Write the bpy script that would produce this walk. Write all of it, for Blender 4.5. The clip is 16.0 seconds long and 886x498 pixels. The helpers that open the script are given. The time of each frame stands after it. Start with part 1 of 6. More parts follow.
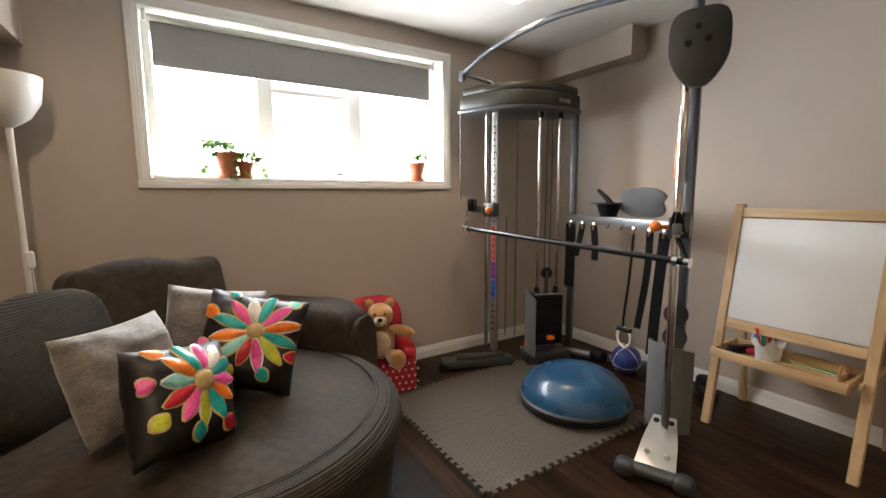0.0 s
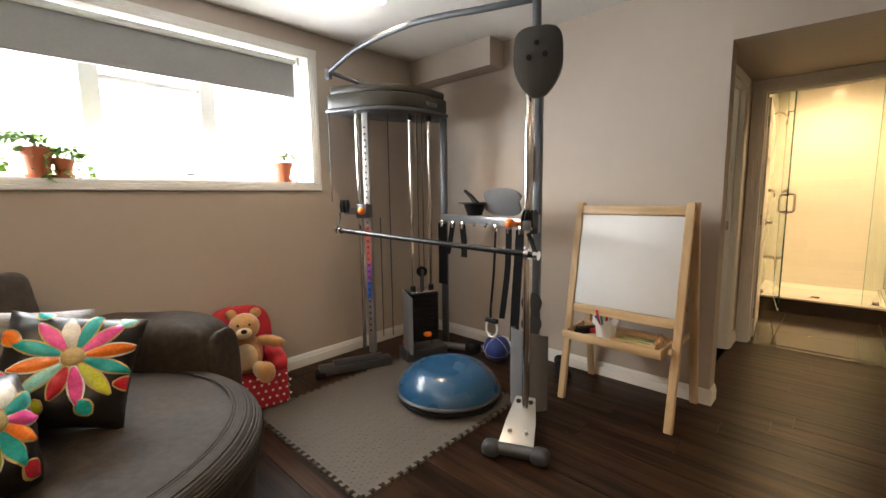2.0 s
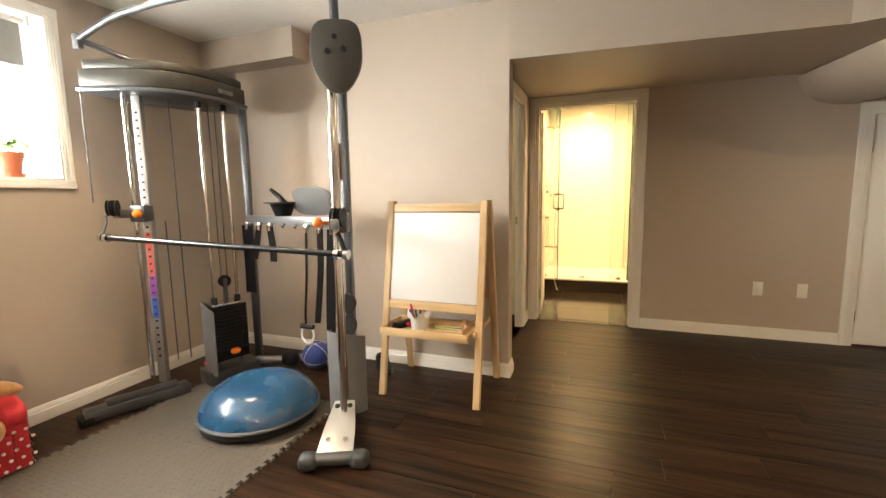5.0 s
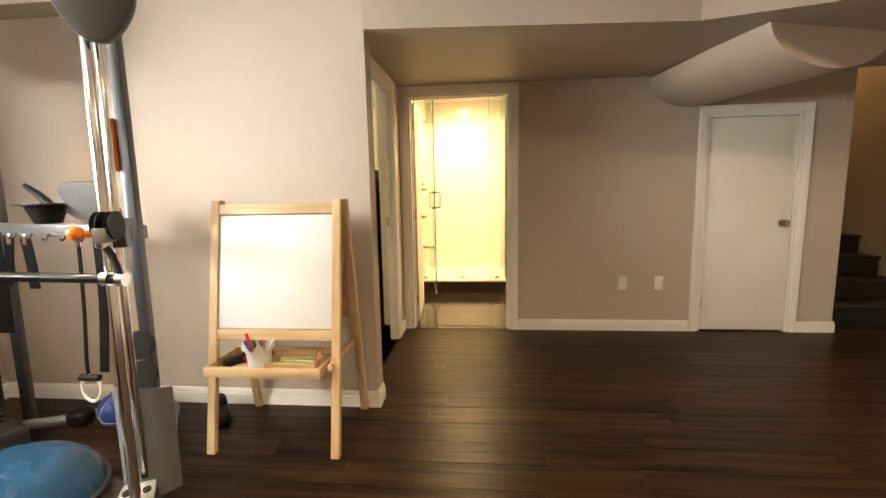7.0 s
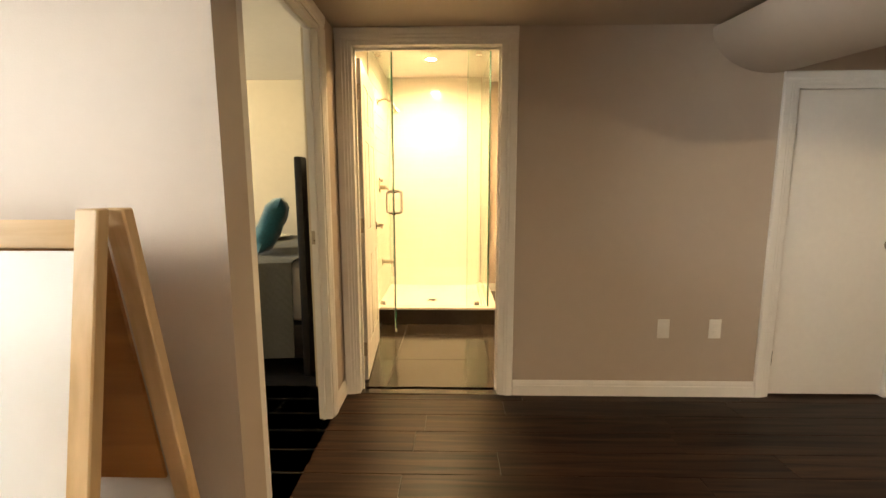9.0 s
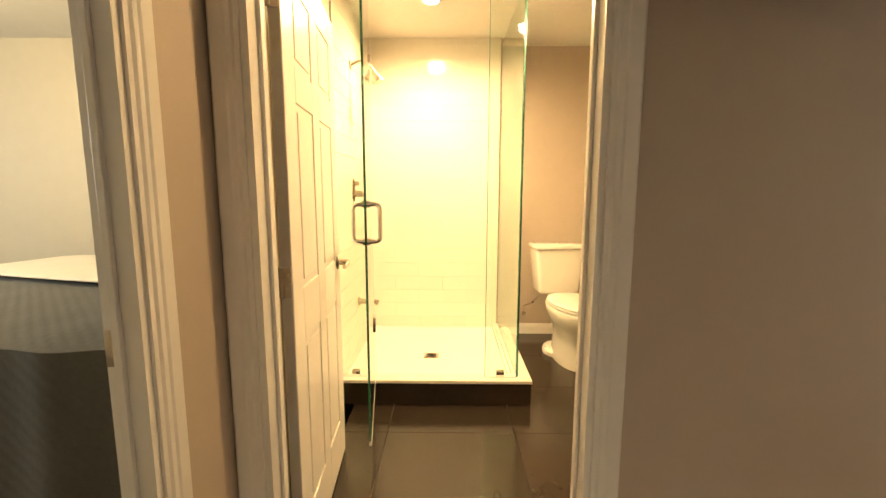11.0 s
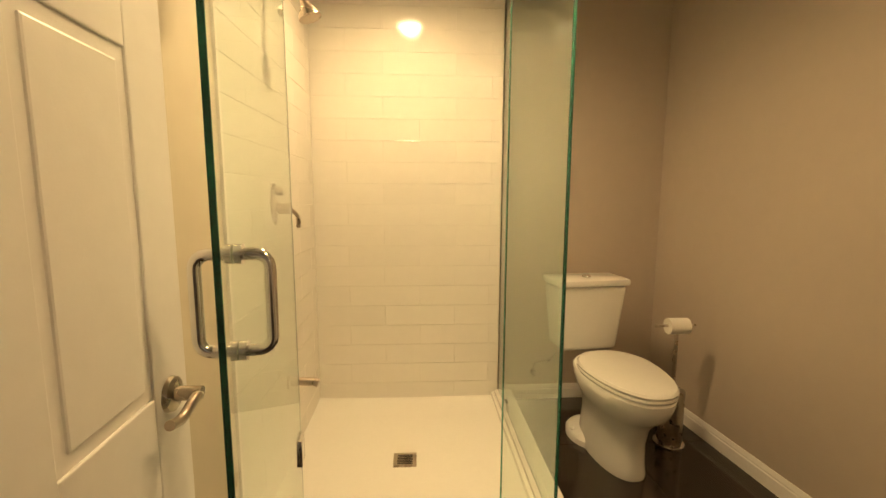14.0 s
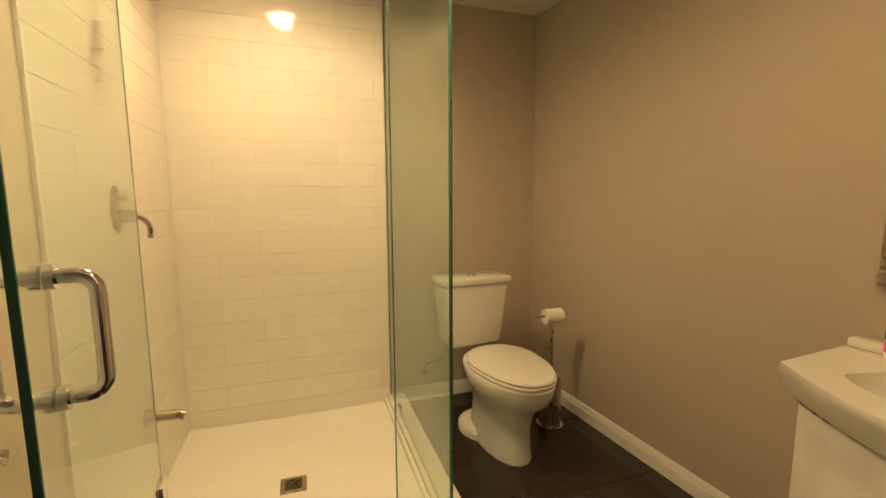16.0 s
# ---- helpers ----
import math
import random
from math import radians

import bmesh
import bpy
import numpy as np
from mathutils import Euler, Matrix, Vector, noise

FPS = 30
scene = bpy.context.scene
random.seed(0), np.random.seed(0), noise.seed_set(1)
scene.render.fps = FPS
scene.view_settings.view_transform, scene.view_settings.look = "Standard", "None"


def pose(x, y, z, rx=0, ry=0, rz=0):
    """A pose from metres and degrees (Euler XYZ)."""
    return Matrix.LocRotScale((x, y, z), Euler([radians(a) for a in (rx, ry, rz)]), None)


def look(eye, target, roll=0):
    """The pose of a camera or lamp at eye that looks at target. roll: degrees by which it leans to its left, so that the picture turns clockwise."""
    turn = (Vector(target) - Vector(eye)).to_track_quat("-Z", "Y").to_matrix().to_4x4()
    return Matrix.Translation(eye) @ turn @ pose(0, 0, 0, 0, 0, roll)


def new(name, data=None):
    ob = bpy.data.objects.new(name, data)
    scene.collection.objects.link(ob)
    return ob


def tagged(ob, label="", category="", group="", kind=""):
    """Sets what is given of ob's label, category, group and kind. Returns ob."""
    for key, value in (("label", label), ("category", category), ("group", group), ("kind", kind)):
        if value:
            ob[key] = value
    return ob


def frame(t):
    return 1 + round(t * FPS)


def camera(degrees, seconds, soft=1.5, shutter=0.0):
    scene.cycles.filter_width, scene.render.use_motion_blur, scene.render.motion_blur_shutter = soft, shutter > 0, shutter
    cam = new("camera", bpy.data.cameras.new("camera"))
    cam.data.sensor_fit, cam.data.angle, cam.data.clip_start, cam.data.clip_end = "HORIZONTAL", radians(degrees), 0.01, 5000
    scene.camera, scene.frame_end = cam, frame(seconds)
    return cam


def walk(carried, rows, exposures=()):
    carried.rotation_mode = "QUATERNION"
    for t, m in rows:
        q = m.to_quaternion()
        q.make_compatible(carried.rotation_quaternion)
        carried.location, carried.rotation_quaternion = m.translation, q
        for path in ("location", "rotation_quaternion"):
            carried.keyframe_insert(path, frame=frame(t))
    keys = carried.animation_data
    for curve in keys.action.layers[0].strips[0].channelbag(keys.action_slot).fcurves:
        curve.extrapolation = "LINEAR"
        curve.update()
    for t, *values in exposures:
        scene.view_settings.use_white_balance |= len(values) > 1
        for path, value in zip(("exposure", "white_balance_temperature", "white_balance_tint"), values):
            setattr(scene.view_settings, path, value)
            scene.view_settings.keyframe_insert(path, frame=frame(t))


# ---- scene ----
cam = camera(92.5, 16.0)
PATH = [
    (0, (0.341, 0.035, 1.254), (-1.346, 1.08, 1.005), -0.3),
    (0.5, (0.372, 0.07, 1.258), (-1.249, 1.214, 1.007), -0.5),
    (1, (0.378, 0.076, 1.237), (-1.156, 1.337, 0.999), -0.4),
    (1.5, (0.403, 0.1, 1.241), (-1.051, 1.452, 1.0), -0.6),
    (2, (0.417, 0.121, 1.248), (-0.948, 1.563, 1.002), -0.7),
    (2.5, (0.435, 0.138, 1.243), (-0.831, 1.667, 1.001), -0.8),
    (3, (0.446, 0.152, 1.243), (-0.715, 1.762, 0.999), -0.9),
    (5.5, (0.482, 0.249, 1.221), (-0.089, 2.149, 0.971), -1.0),
    (6, (0.497, 0.337, 1.219), (0.048, 2.269, 0.963), -1.1),
    (6.5, (0.519, 0.484, 1.225), (0.198, 2.441, 0.965), -0.9),
    (7, (0.516, 0.658, 1.216), (0.333, 2.633, 0.955), -1.1),
    (7.5, (0.501, 0.904, 1.215), (0.396, 2.884, 0.952), -1.1),
    (8, (0.496, 1.215, 1.216), (0.428, 3.196, 0.949), -1.0),
    (10.5, (0.397, 2.977, 1.266), (0.362, 4.958, 0.997), 0.5),
    (11, (0.378, 3.317, 1.283), (0.351, 5.299, 1.017), 0.1),
    (11.5, (0.357, 3.64, 1.3), (0.314, 5.621, 1.03), 0.4),
    (12, (0.332, 3.899, 1.294), (0.28, 5.88, 1.028), 0.4),
    (12.5, (0.32, 4.12, 1.306), (0.266, 6.102, 1.044), 0.5),
    (13, (0.333, 4.281, 1.309), (0.271, 6.264, 1.053), 0.3),
    (13.5, (0.331, 4.402, 1.325), (0.332, 6.385, 1.069), 0.3),
    (14, (0.325, 4.46, 1.327), (0.434, 6.441, 1.075), 0.2),
    (14.5, (0.331, 4.482, 1.329), (0.56, 6.453, 1.078), 0.2),
    (15, (0.333, 4.486, 1.332), (0.69, 6.438, 1.085), -0.0),
    (15.5, (0.337, 4.492, 1.333), (0.824, 6.416, 1.087), -0.2),
    (16, (0.342, 4.496, 1.33), (0.961, 6.382, 1.086), -0.3),
]
EXPOSURES = [(0, 0.12, 6600, 10), (3, 0.6, 6950, 9), (6, 1.35, 7500, 8), (8.2, 1.25, 7300, 8), (10.5, 1.2, 7500, 7), (11.5, 0.78, 7500, 7), (12.5, 0.42, 7200, 5), (14.5, -0.5, 7000, 5), (16, -0.55, 7000, 6)]
walk(cam, [(r[0], look(*r[1:])) for r in PATH], EXPOSURES)

# ---- light ----
world = bpy.data.worlds.new("world")
scene.world = world
world.use_nodes = True
sky = world.node_tree.nodes.new("ShaderNodeTexSky")
sky.sky_type, sky.sun_disc = "NISHITA", False
sky.sun_elevation, sky.sun_rotation = radians(40), radians(250)
world.node_tree.links.new(sky.outputs[0], world.node_tree.nodes["Background"].inputs[0])
world.node_tree.nodes["Background"].inputs[1].default_value = 0.12


def lamp(name, kind, at, to, power, color, size=0.1, size_y=None, spot=120, blend=0.5):
    data = bpy.data.lights.new(name, kind)
    data.energy, data.color = power, color
    if kind == "AREA":
        data.shape = "RECTANGLE" if size_y else "DISK"
        data.size = size
        if size_y:
            data.size_y = size_y
    else:
        data.shadow_soft_size = size
    if kind == "SPOT":
        data.spot_size, data.spot_blend = radians(spot), blend
    ob = new(name, data)
    ob.matrix_world = look(at, to)
    return ob


WARM = (1.0, 0.68, 0.36)
SOFT = (1.0, 0.75, 0.49)
DAY = (0.90, 0.95, 1.0)
lamp("window_daylight", "AREA", (-2.66, 0.85, 1.66), (0.5, 1.2, 0.9), 70, DAY, 1.8, 0.55)
# First is seen, third inferred from a wall shadow; other three are added fill.
MAIN_AND_FILL_LIGHTS = [(-1.72, 1.83), (1.7, -0.5), (-0.75, -0.45), (1.2, -1.6), (2.9, 1.7)]
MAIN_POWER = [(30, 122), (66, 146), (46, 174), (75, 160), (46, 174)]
for (px_, py_), (watts, cone) in zip(MAIN_AND_FILL_LIGHTS, MAIN_POWER):
    lamp("downlight_and_fill_lamp", "SPOT", (px_, py_, 2.40), (px_, py_, 0), watts, SOFT, 0.07, spot=cone)
BATH_LIGHTS = [(0.26, 6.22), (0.95, 5.0)]
for px_, py_ in BATH_LIGHTS:
    lamp("bath_lamp", "SPOT", (px_, py_, 2.485), (px_, py_, 0), 128 if py_ > 6 else 76, WARM, 0.07, spot=172, blend=0.85 if py_ > 6 else 0.6)
lamp("bedroom_lamp", "POINT", (-2.2, 5.2, 2.2), (-2.2, 5.9, 0), 20, (1.0, 0.80, 0.45), 0.15)
lamp("bedroom_daylight", "AREA", (-4.25, 4.6, 1.55), (-1.0, 5.0, 0.7), 34, DAY, 1.3, 0.8)
lamp("stair_lamp", "POINT", (3.85, 6.3, 3.1), (3.85, 6, 0), 10, (1.0, 0.66, 0.30), 0.12)

# ---- materials ----


def material(name, color, rough=0.5, metal=0.0, vary=0.12, scale=6.0, bump=0.0, bscale=120.0, stretch=(1, 1, 1),
             emit=None, spec=0.5, per_object=0.0, sheen=0.0, coat=0.0):
    m = bpy.data.materials.new(name)
    m.use_nodes = True
    nt = m.node_tree
    N, L = nt.nodes, nt.links
    b = N["Principled BSDF"]
    b.inputs["Roughness"].default_value, b.inputs["Metallic"].default_value = rough, metal
    b.inputs["Specular IOR Level"].default_value = spec
    b.inputs["Sheen Weight"].default_value = sheen
    b.inputs["Coat Weight"].default_value = coat
    b.inputs["Base Color"].default_value = (*color, 1)
    tc = N.new("ShaderNodeTexCoord")
    mp = N.new("ShaderNodeMapping")
    mp.inputs["Scale"].default_value = stretch
    L.new(tc.outputs["Object"], mp.inputs[0])
    if vary > 0:
        n1, n2 = N.new("ShaderNodeTexNoise"), N.new("ShaderNodeTexNoise")
        n1.inputs["Scale"].default_value, n2.inputs["Scale"].default_value = scale, scale * 9
        n1.inputs["Detail"].default_value, n2.inputs["Detail"].default_value = 4, 3
        add = N.new("ShaderNodeMath")
        add.operation = "ADD"
        for i, n in enumerate((n1, n2)):
            L.new(mp.outputs[0], n.inputs["Vector"])
            L.new(n.outputs["Fac"], add.inputs[i])
        mr = N.new("ShaderNodeMapRange")
        mr.inputs["From Min"].default_value, mr.inputs["From Max"].default_value = 0.6, 1.4
        mr.inputs["To Min"].default_value, mr.inputs["To Max"].default_value = 1 - vary, 1 + vary
        L.new(add.outputs[0], mr.inputs["Value"])
        hsv = N.new("ShaderNodeHueSaturation")
        hsv.inputs["Color"].default_value = (*color, 1)
        value = mr.outputs[0]
        if per_object:
            oi = N.new("ShaderNodeObjectInfo")
            pr = N.new("ShaderNodeMapRange")
            pr.inputs["To Min"].default_value, pr.inputs["To Max"].default_value = 1 - per_object, 1 + per_object
            L.new(oi.outputs["Random"], pr.inputs["Value"])
            mu = N.new("ShaderNodeMath")
            mu.operation = "MULTIPLY"
            L.new(value, mu.inputs[0])
            L.new(pr.outputs[0], mu.inputs[1])
            value = mu.outputs[0]
        L.new(value, hsv.inputs["Value"])
        L.new(hsv.outputs[0], b.inputs["Base Color"])
        rr = N.new("ShaderNodeMapRange")
        rr.inputs["To Min"].default_value, rr.inputs["To Max"].default_value = max(0.02, rough * 0.85), min(1, rough * 1.15)
        L.new(n1.outputs["Fac"], rr.inputs["Value"])
        L.new(rr.outputs[0], b.inputs["Roughness"])
    if bump > 0:
        nb = N.new("ShaderNodeTexNoise")
        nb.inputs["Scale"].default_value, nb.inputs["Detail"].default_value = bscale, 4
        L.new(mp.outputs[0], nb.inputs["Vector"])
        bp = N.new("ShaderNodeBump")
        bp.inputs["Strength"].default_value, bp.inputs["Distance"].default_value = bump, 0.003
        L.new(nb.outputs["Fac"], bp.inputs["Height"])
        L.new(bp.outputs[0], b.inputs["Normal"])
    if emit:
        b.inputs["Emission Color"].default_value, b.inputs["Emission Strength"].default_value = (*emit[0], 1), emit[1]
    return m


def banded(m, scale, strength, axis="X", distance=0.004, profile="SIN"):
    """Adds ribs to a material's relief."""
    N, L = m.node_tree.nodes, m.node_tree.links
    w = N.new("ShaderNodeTexWave")
    w.bands_direction, w.wave_profile = axis, profile
    w.inputs["Scale"].default_value, w.inputs["Distortion"].default_value = scale, 0.6
    tc = N.new("ShaderNodeTexCoord")
    L.new(tc.outputs["Object"], w.inputs["Vector"])
    bp = N.new("ShaderNodeBump")
    bp.inputs["Strength"].default_value, bp.inputs["Distance"].default_value = strength, distance
    L.new(w.outputs["Fac"], bp.inputs["Height"])
    b = N["Principled BSDF"]
    if b.inputs["Normal"].links:
        L.new(b.inputs["Normal"].links[0].from_socket, bp.inputs["Normal"])
    L.new(bp.outputs[0], b.inputs["Normal"])
    return m


def wood(name, dark, light, rough, grain=(1.2, 22, 22), per_object=0.25, bump=0.25, coat=0.0):
    m = material(name, light, rough, vary=0, bump=0, coat=coat)
    N, L = m.node_tree.nodes, m.node_tree.links
    b = N["Principled BSDF"]
    tc, mp, oi = N.new("ShaderNodeTexCoord"), N.new("ShaderNodeMapping"), N.new("ShaderNodeObjectInfo")
    mp.inputs["Scale"].default_value = grain
    sh = N.new("ShaderNodeVectorMath")
    sh.operation = "MULTIPLY_ADD"
    L.new(oi.outputs["Random"], sh.inputs[0])
    sh.inputs[1].default_value = (37, 19, 11)
    L.new(tc.outputs["Object"], sh.inputs[2])
    L.new(sh.outputs[0], mp.inputs[0])
    n = N.new("ShaderNodeTexNoise")
    n.inputs["Scale"].default_value, n.inputs["Detail"].default_value, n.inputs["Distortion"].default_value = 1.6, 8, 0.8
    L.new(mp.outputs[0], n.inputs["Vector"])
    cr = N.new("ShaderNodeValToRGB")
    cr.color_ramp.elements[0].position, cr.color_ramp.elements[1].position = 0.32, 0.68
    cr.color_ramp.elements[0].color, cr.color_ramp.elements[1].color = (*dark, 1), (*light, 1)
    L.new(n.outputs["Fac"], cr.inputs[0])
    hsv, pr = N.new("ShaderNodeHueSaturation"), N.new("ShaderNodeMapRange")
    pr.inputs["To Min"].default_value, pr.inputs["To Max"].default_value = 1 - per_object, 1 + per_object
    L.new(oi.outputs["Random"], pr.inputs["Value"])
    L.new(pr.outputs[0], hsv.inputs["Value"])
    L.new(cr.outputs[0], hsv.inputs["Color"])
    L.new(hsv.outputs[0], b.inputs["Base Color"])
    rr = N.new("ShaderNodeMapRange")
    rr.inputs["To Min"].default_value, rr.inputs["To Max"].default_value = rough * 1.25, rough * 0.8
    L.new(n.outputs["Fac"], rr.inputs["Value"])
    L.new(rr.outputs[0], b.inputs["Roughness"])
    bp = N.new("ShaderNodeBump")
    bp.inputs["Strength"].default_value, bp.inputs["Distance"].default_value = bump, 0.002
    L.new(n.outputs["Fac"], bp.inputs["Height"])
    L.new(bp.outputs[0], b.inputs["Normal"])
    return m


def glass(name, color, rough=0.0):
    m = bpy.data.materials.new(name)
    m.use_nodes = True
    b = m.node_tree.nodes["Principled BSDF"]
    b.inputs["Base Color"].default_value = (*color, 1)
    b.inputs["Transmission Weight"].default_value, b.inputs["Roughness"].default_value = 1.0, rough
    b.inputs["IOR"].default_value = 1.45
    return m


def glow(name, color, strength):
    m = bpy.data.materials.new(name)
    m.use_nodes = True
    b = m.node_tree.nodes["Principled BSDF"]
    b.inputs["Emission Color"].default_value, b.inputs["Emission Strength"].default_value = (*color, 1), strength
    return m


PAINT = material("taupe_wall_paint", (0.48, 0.405, 0.335), 0.55, vary=0.03, scale=1.5, bump=0.12, bscale=260)
CREAM = material("cream_wall_paint", (0.62, 0.55, 0.42), 0.6, vary=0.03, scale=1.5, bump=0.1, bscale=260)
CEIL = material("ceiling_paint", (0.76, 0.73, 0.69), 0.8, vary=0.03, scale=2, bump=0.15, bscale=300)
WHITE = material("white_trim_paint", (0.78, 0.76, 0.72), 0.35, vary=0.03, scale=3, bump=0.03)
DOORWHITE = material("white_door_paint", (0.80, 0.77, 0.72), 0.35, vary=0.03, scale=3, bump=0.05, bscale=200)
LAMINATE = wood("dark_laminate", (0.005, 0.0026, 0.0017), (0.046, 0.0215, 0.011), 0.34, (0.9, 16, 16), 0.3, 0.35)
LAMINATE.node_tree.nodes["Principled BSDF"].inputs["Specular IOR Level"].default_value = 0.13
SUBFLOOR = material("joint_dark", (0.012, 0.009, 0.007), 0.7)
PINE = wood("pale_pine", (0.52, 0.34, 0.17), (0.72, 0.52, 0.30), 0.42, (12, 12, 1.0), 0.06, 0.12)
PINEH = wood("pale_pine_rail", (0.52, 0.34, 0.17), (0.72, 0.52, 0.30), 0.42, (1.0, 12, 12), 0.06, 0.12)
ORANGEPINE = wood("varnished_board_back", (0.36, 0.16, 0.05), (0.50, 0.24, 0.08), 0.45, (1.0, 12, 12), 0.06, 0.12)
BOARD = material("whiteboard", (0.84, 0.85, 0.86), 0.5, vary=0.02, scale=2)
CHROME = material("polished_chrome", (0.80, 0.79, 0.77), 0.12, 1.0, vary=0.06, scale=10)
NICKEL = material("brushed_nickel", (0.46, 0.40, 0.33), 0.28, 1.0, vary=0.08, scale=20)
SILVER = material("silver_powder_coat", (0.24, 0.245, 0.26), 0.36, 0.6, vary=0.06, scale=15, bump=0.05, bscale=500)
GREYSTEEL = material("grey_steel", (0.10, 0.105, 0.115), 0.36, 0.7, vary=0.08, scale=15)
CAPGREY = material("dark_moulded_plastic", (0.026, 0.024, 0.019), 0.42, vary=0.1, scale=10, bump=0.1, bscale=400)
PLATEGREY = material("grey_moulded_plate", (0.040, 0.035, 0.029), 0.45, vary=0.1, scale=10, bump=0.08, bscale=400)
SHROUD = material("grey_shroud_plastic", (0.15, 0.152, 0.155), 0.42, vary=0.08, scale=8, bump=0.06, bscale=400)
COLUMN = material("pale_column_steel", (0.34, 0.33, 0.32), 0.38, 0.5, vary=0.06, scale=12)
FOOTSILVER = material("foot_plate_silver", (0.55, 0.53, 0.49), 0.32, 0.5, vary=0.05, scale=12)
BLACK = material("black_rubber", (0.006, 0.006, 0.0065), 0.55, vary=0.2, scale=20, bump=0.1, bscale=300, spec=0.25)
BLACKSTEEL = material("black_enamel", (0.014, 0.014, 0.016), 0.25, 0.2, vary=0.15, scale=20)
STRAP = banded(material("black_webbing", (0.005, 0.005, 0.0055), 0.85, vary=0.2, scale=30, spec=0.15), 60, 0.4, "Z")
ORANGE = material("orange_plastic", (0.85, 0.20, 0.02), 0.35, vary=0.05)
REDLABEL = material("red_label", (0.55, 0.10, 0.08), 0.5, vary=0.1)
BLUE = material("blue_vinyl_dome", (0.014, 0.075, 0.165), 0.27, coat=0.25, vary=0.12, scale=5, bump=0.04, bscale=150)
BLUEBALL = material("blue_ball_rubber", (0.02, 0.045, 0.22), 0.5, vary=0.1, scale=10, bump=0.4, bscale=350)
GREYRIM = material("grey_rubber_rim", (0.035, 0.038, 0.042), 0.5)
FOAM = material("grey_foam_mat", (0.098, 0.083, 0.068), 0.7, vary=0.08, scale=5, bump=0.15, bscale=300)
FELT = material("charcoal_microsuede", (0.034, 0.023, 0.015), 0.68, vary=0.8, scale=3.4, bump=0.6, bscale=24, sheen=0.06, spec=0.2)
CORD = banded(material("charcoal_corduroy", (0.028, 0.0195, 0.0135), 0.72, vary=0.6, scale=5, sheen=0.06, spec=0.18), 34, 0.55, "Z", 0.006)
GREYPLUSH = banded(material("grey_crushed_plush", (0.155, 0.135, 0.12), 0.55, vary=0.75, scale=8, bump=0.8, bscale=30, sheen=0.6,
                   stretch=(1, 4, 1)), 5, 0.2, "Y", 0.006)
CUSHBLACK = material("dark_brown_satin", (0.009, 0.0065, 0.0055), 0.42, vary=0.3, scale=8, bump=0.2, bscale=40)
PETALS = [material("petal_" + n, c, 0.26, vary=0.3, scale=14, bump=0.2, bscale=80) for n, c in (
    ("teal", (0.02, 0.38, 0.36)), ("pink", (0.85, 0.10, 0.36)), ("orange", (0.90, 0.22, 0.03)),
    ("white", (0.78, 0.74, 0.66)), ("red", (0.62, 0.03, 0.05)), ("lime", (0.52, 0.55, 0.04)), ("aqua", (0.30, 0.66, 0.60)),
    ("gold", (0.55, 0.40, 0.16)))]
SHADE = banded(material("grey_shade_fabric", (0.33, 0.325, 0.315), 0.85, vary=0.06, scale=6, bump=0.2, bscale=300), 90, 0.15, "Z")
TERRA = material("terracotta", (0.46, 0.13, 0.06), 0.75, vary=0.12, scale=12, bump=0.15, bscale=150)
SOIL = material("soil", (0.03, 0.02, 0.012), 0.95, vary=0.4, scale=40, bump=0.8, bscale=90)
LEAF = material("ivy_leaf", (0.16, 0.30, 0.05), 0.45, vary=0.35, scale=20)
BEAR = material("honey_plush", (0.48, 0.24, 0.075), 0.95, vary=0.3, scale=30, bump=0.9, bscale=220, sheen=0.6)
BEARPALE = material("cream_plush", (0.72, 0.55, 0.33), 0.95, vary=0.2, scale=30, bump=0.9, bscale=220, sheen=0.6)
RED = material("red_cloth", (0.48, 0.018, 0.03), 0.75, vary=0.15, scale=10, bump=0.2, bscale=250)
DOT = material("white_dot", (0.8, 0.72, 0.7), 0.75, vary=0.05)
LAMPWHITE = material("lamp_white", (0.80, 0.79, 0.76), 0.35, vary=0.03)
PLASTICWHITE = material("white_plastic", (0.78, 0.75, 0.69), 0.35, vary=0.02)
TILE = material("white_glazed_tile", (0.80, 0.77, 0.70), 0.09, vary=0.02, scale=2, bump=0.03, bscale=14, per_object=0.02)
GROUT = material("white_grout", (0.80, 0.77, 0.70), 0.8, vary=0.08, scale=30)
ACRYLIC = material("shower_base_acrylic", (0.80, 0.78, 0.72), 0.16, vary=0.02)
PORCELAIN = material("white_porcelain", (0.80, 0.78, 0.73), 0.09, vary=0.015, coat=0.3)
FLOORTILE = material("dark_porcelain_tile", (0.030, 0.022, 0.016), 0.14, vary=0.18, scale=3, bump=0.04, bscale=60, per_object=0.08)
MARBLE = material("white_marble", (0.70, 0.67, 0.62), 0.15, vary=0.16, scale=5, stretch=(1, 2, 1))
PANE = glass("shower_glass", (0.90, 0.97, 0.92))
EDGE = glass("glass_cut_edge", (0.10, 0.48, 0.34), 0.25)
WINGLASS = glass("window_glass", (0.97, 0.98, 0.98))
DAYLIGHT = glow("daylight_outside", (0.93, 0.97, 1.0), 7.0)
LIT = glow("lit_diffuser", (1.0, 0.86, 0.62), 30.0)
LITBATH = glow("lit_bath_diffuser", (1.0, 0.86, 0.55), 40.0)
QUILT = banded(material("grey_quilt", (0.10, 0.097, 0.085), 0.85, vary=0.15, scale=6, bump=0.6, bscale=35, sheen=0.1), 11, 0.25, "DIAGONAL", 0.004)
SHEET = material("white_sheet", (0.78, 0.74, 0.66), 0.8, vary=0.05, bump=0.2, bscale=20)
TEAL = material("teal_velvet", (0.008, 0.13, 0.17), 0.7, vary=0.35, scale=8, bump=0.4, bscale=40, sheen=0.6)
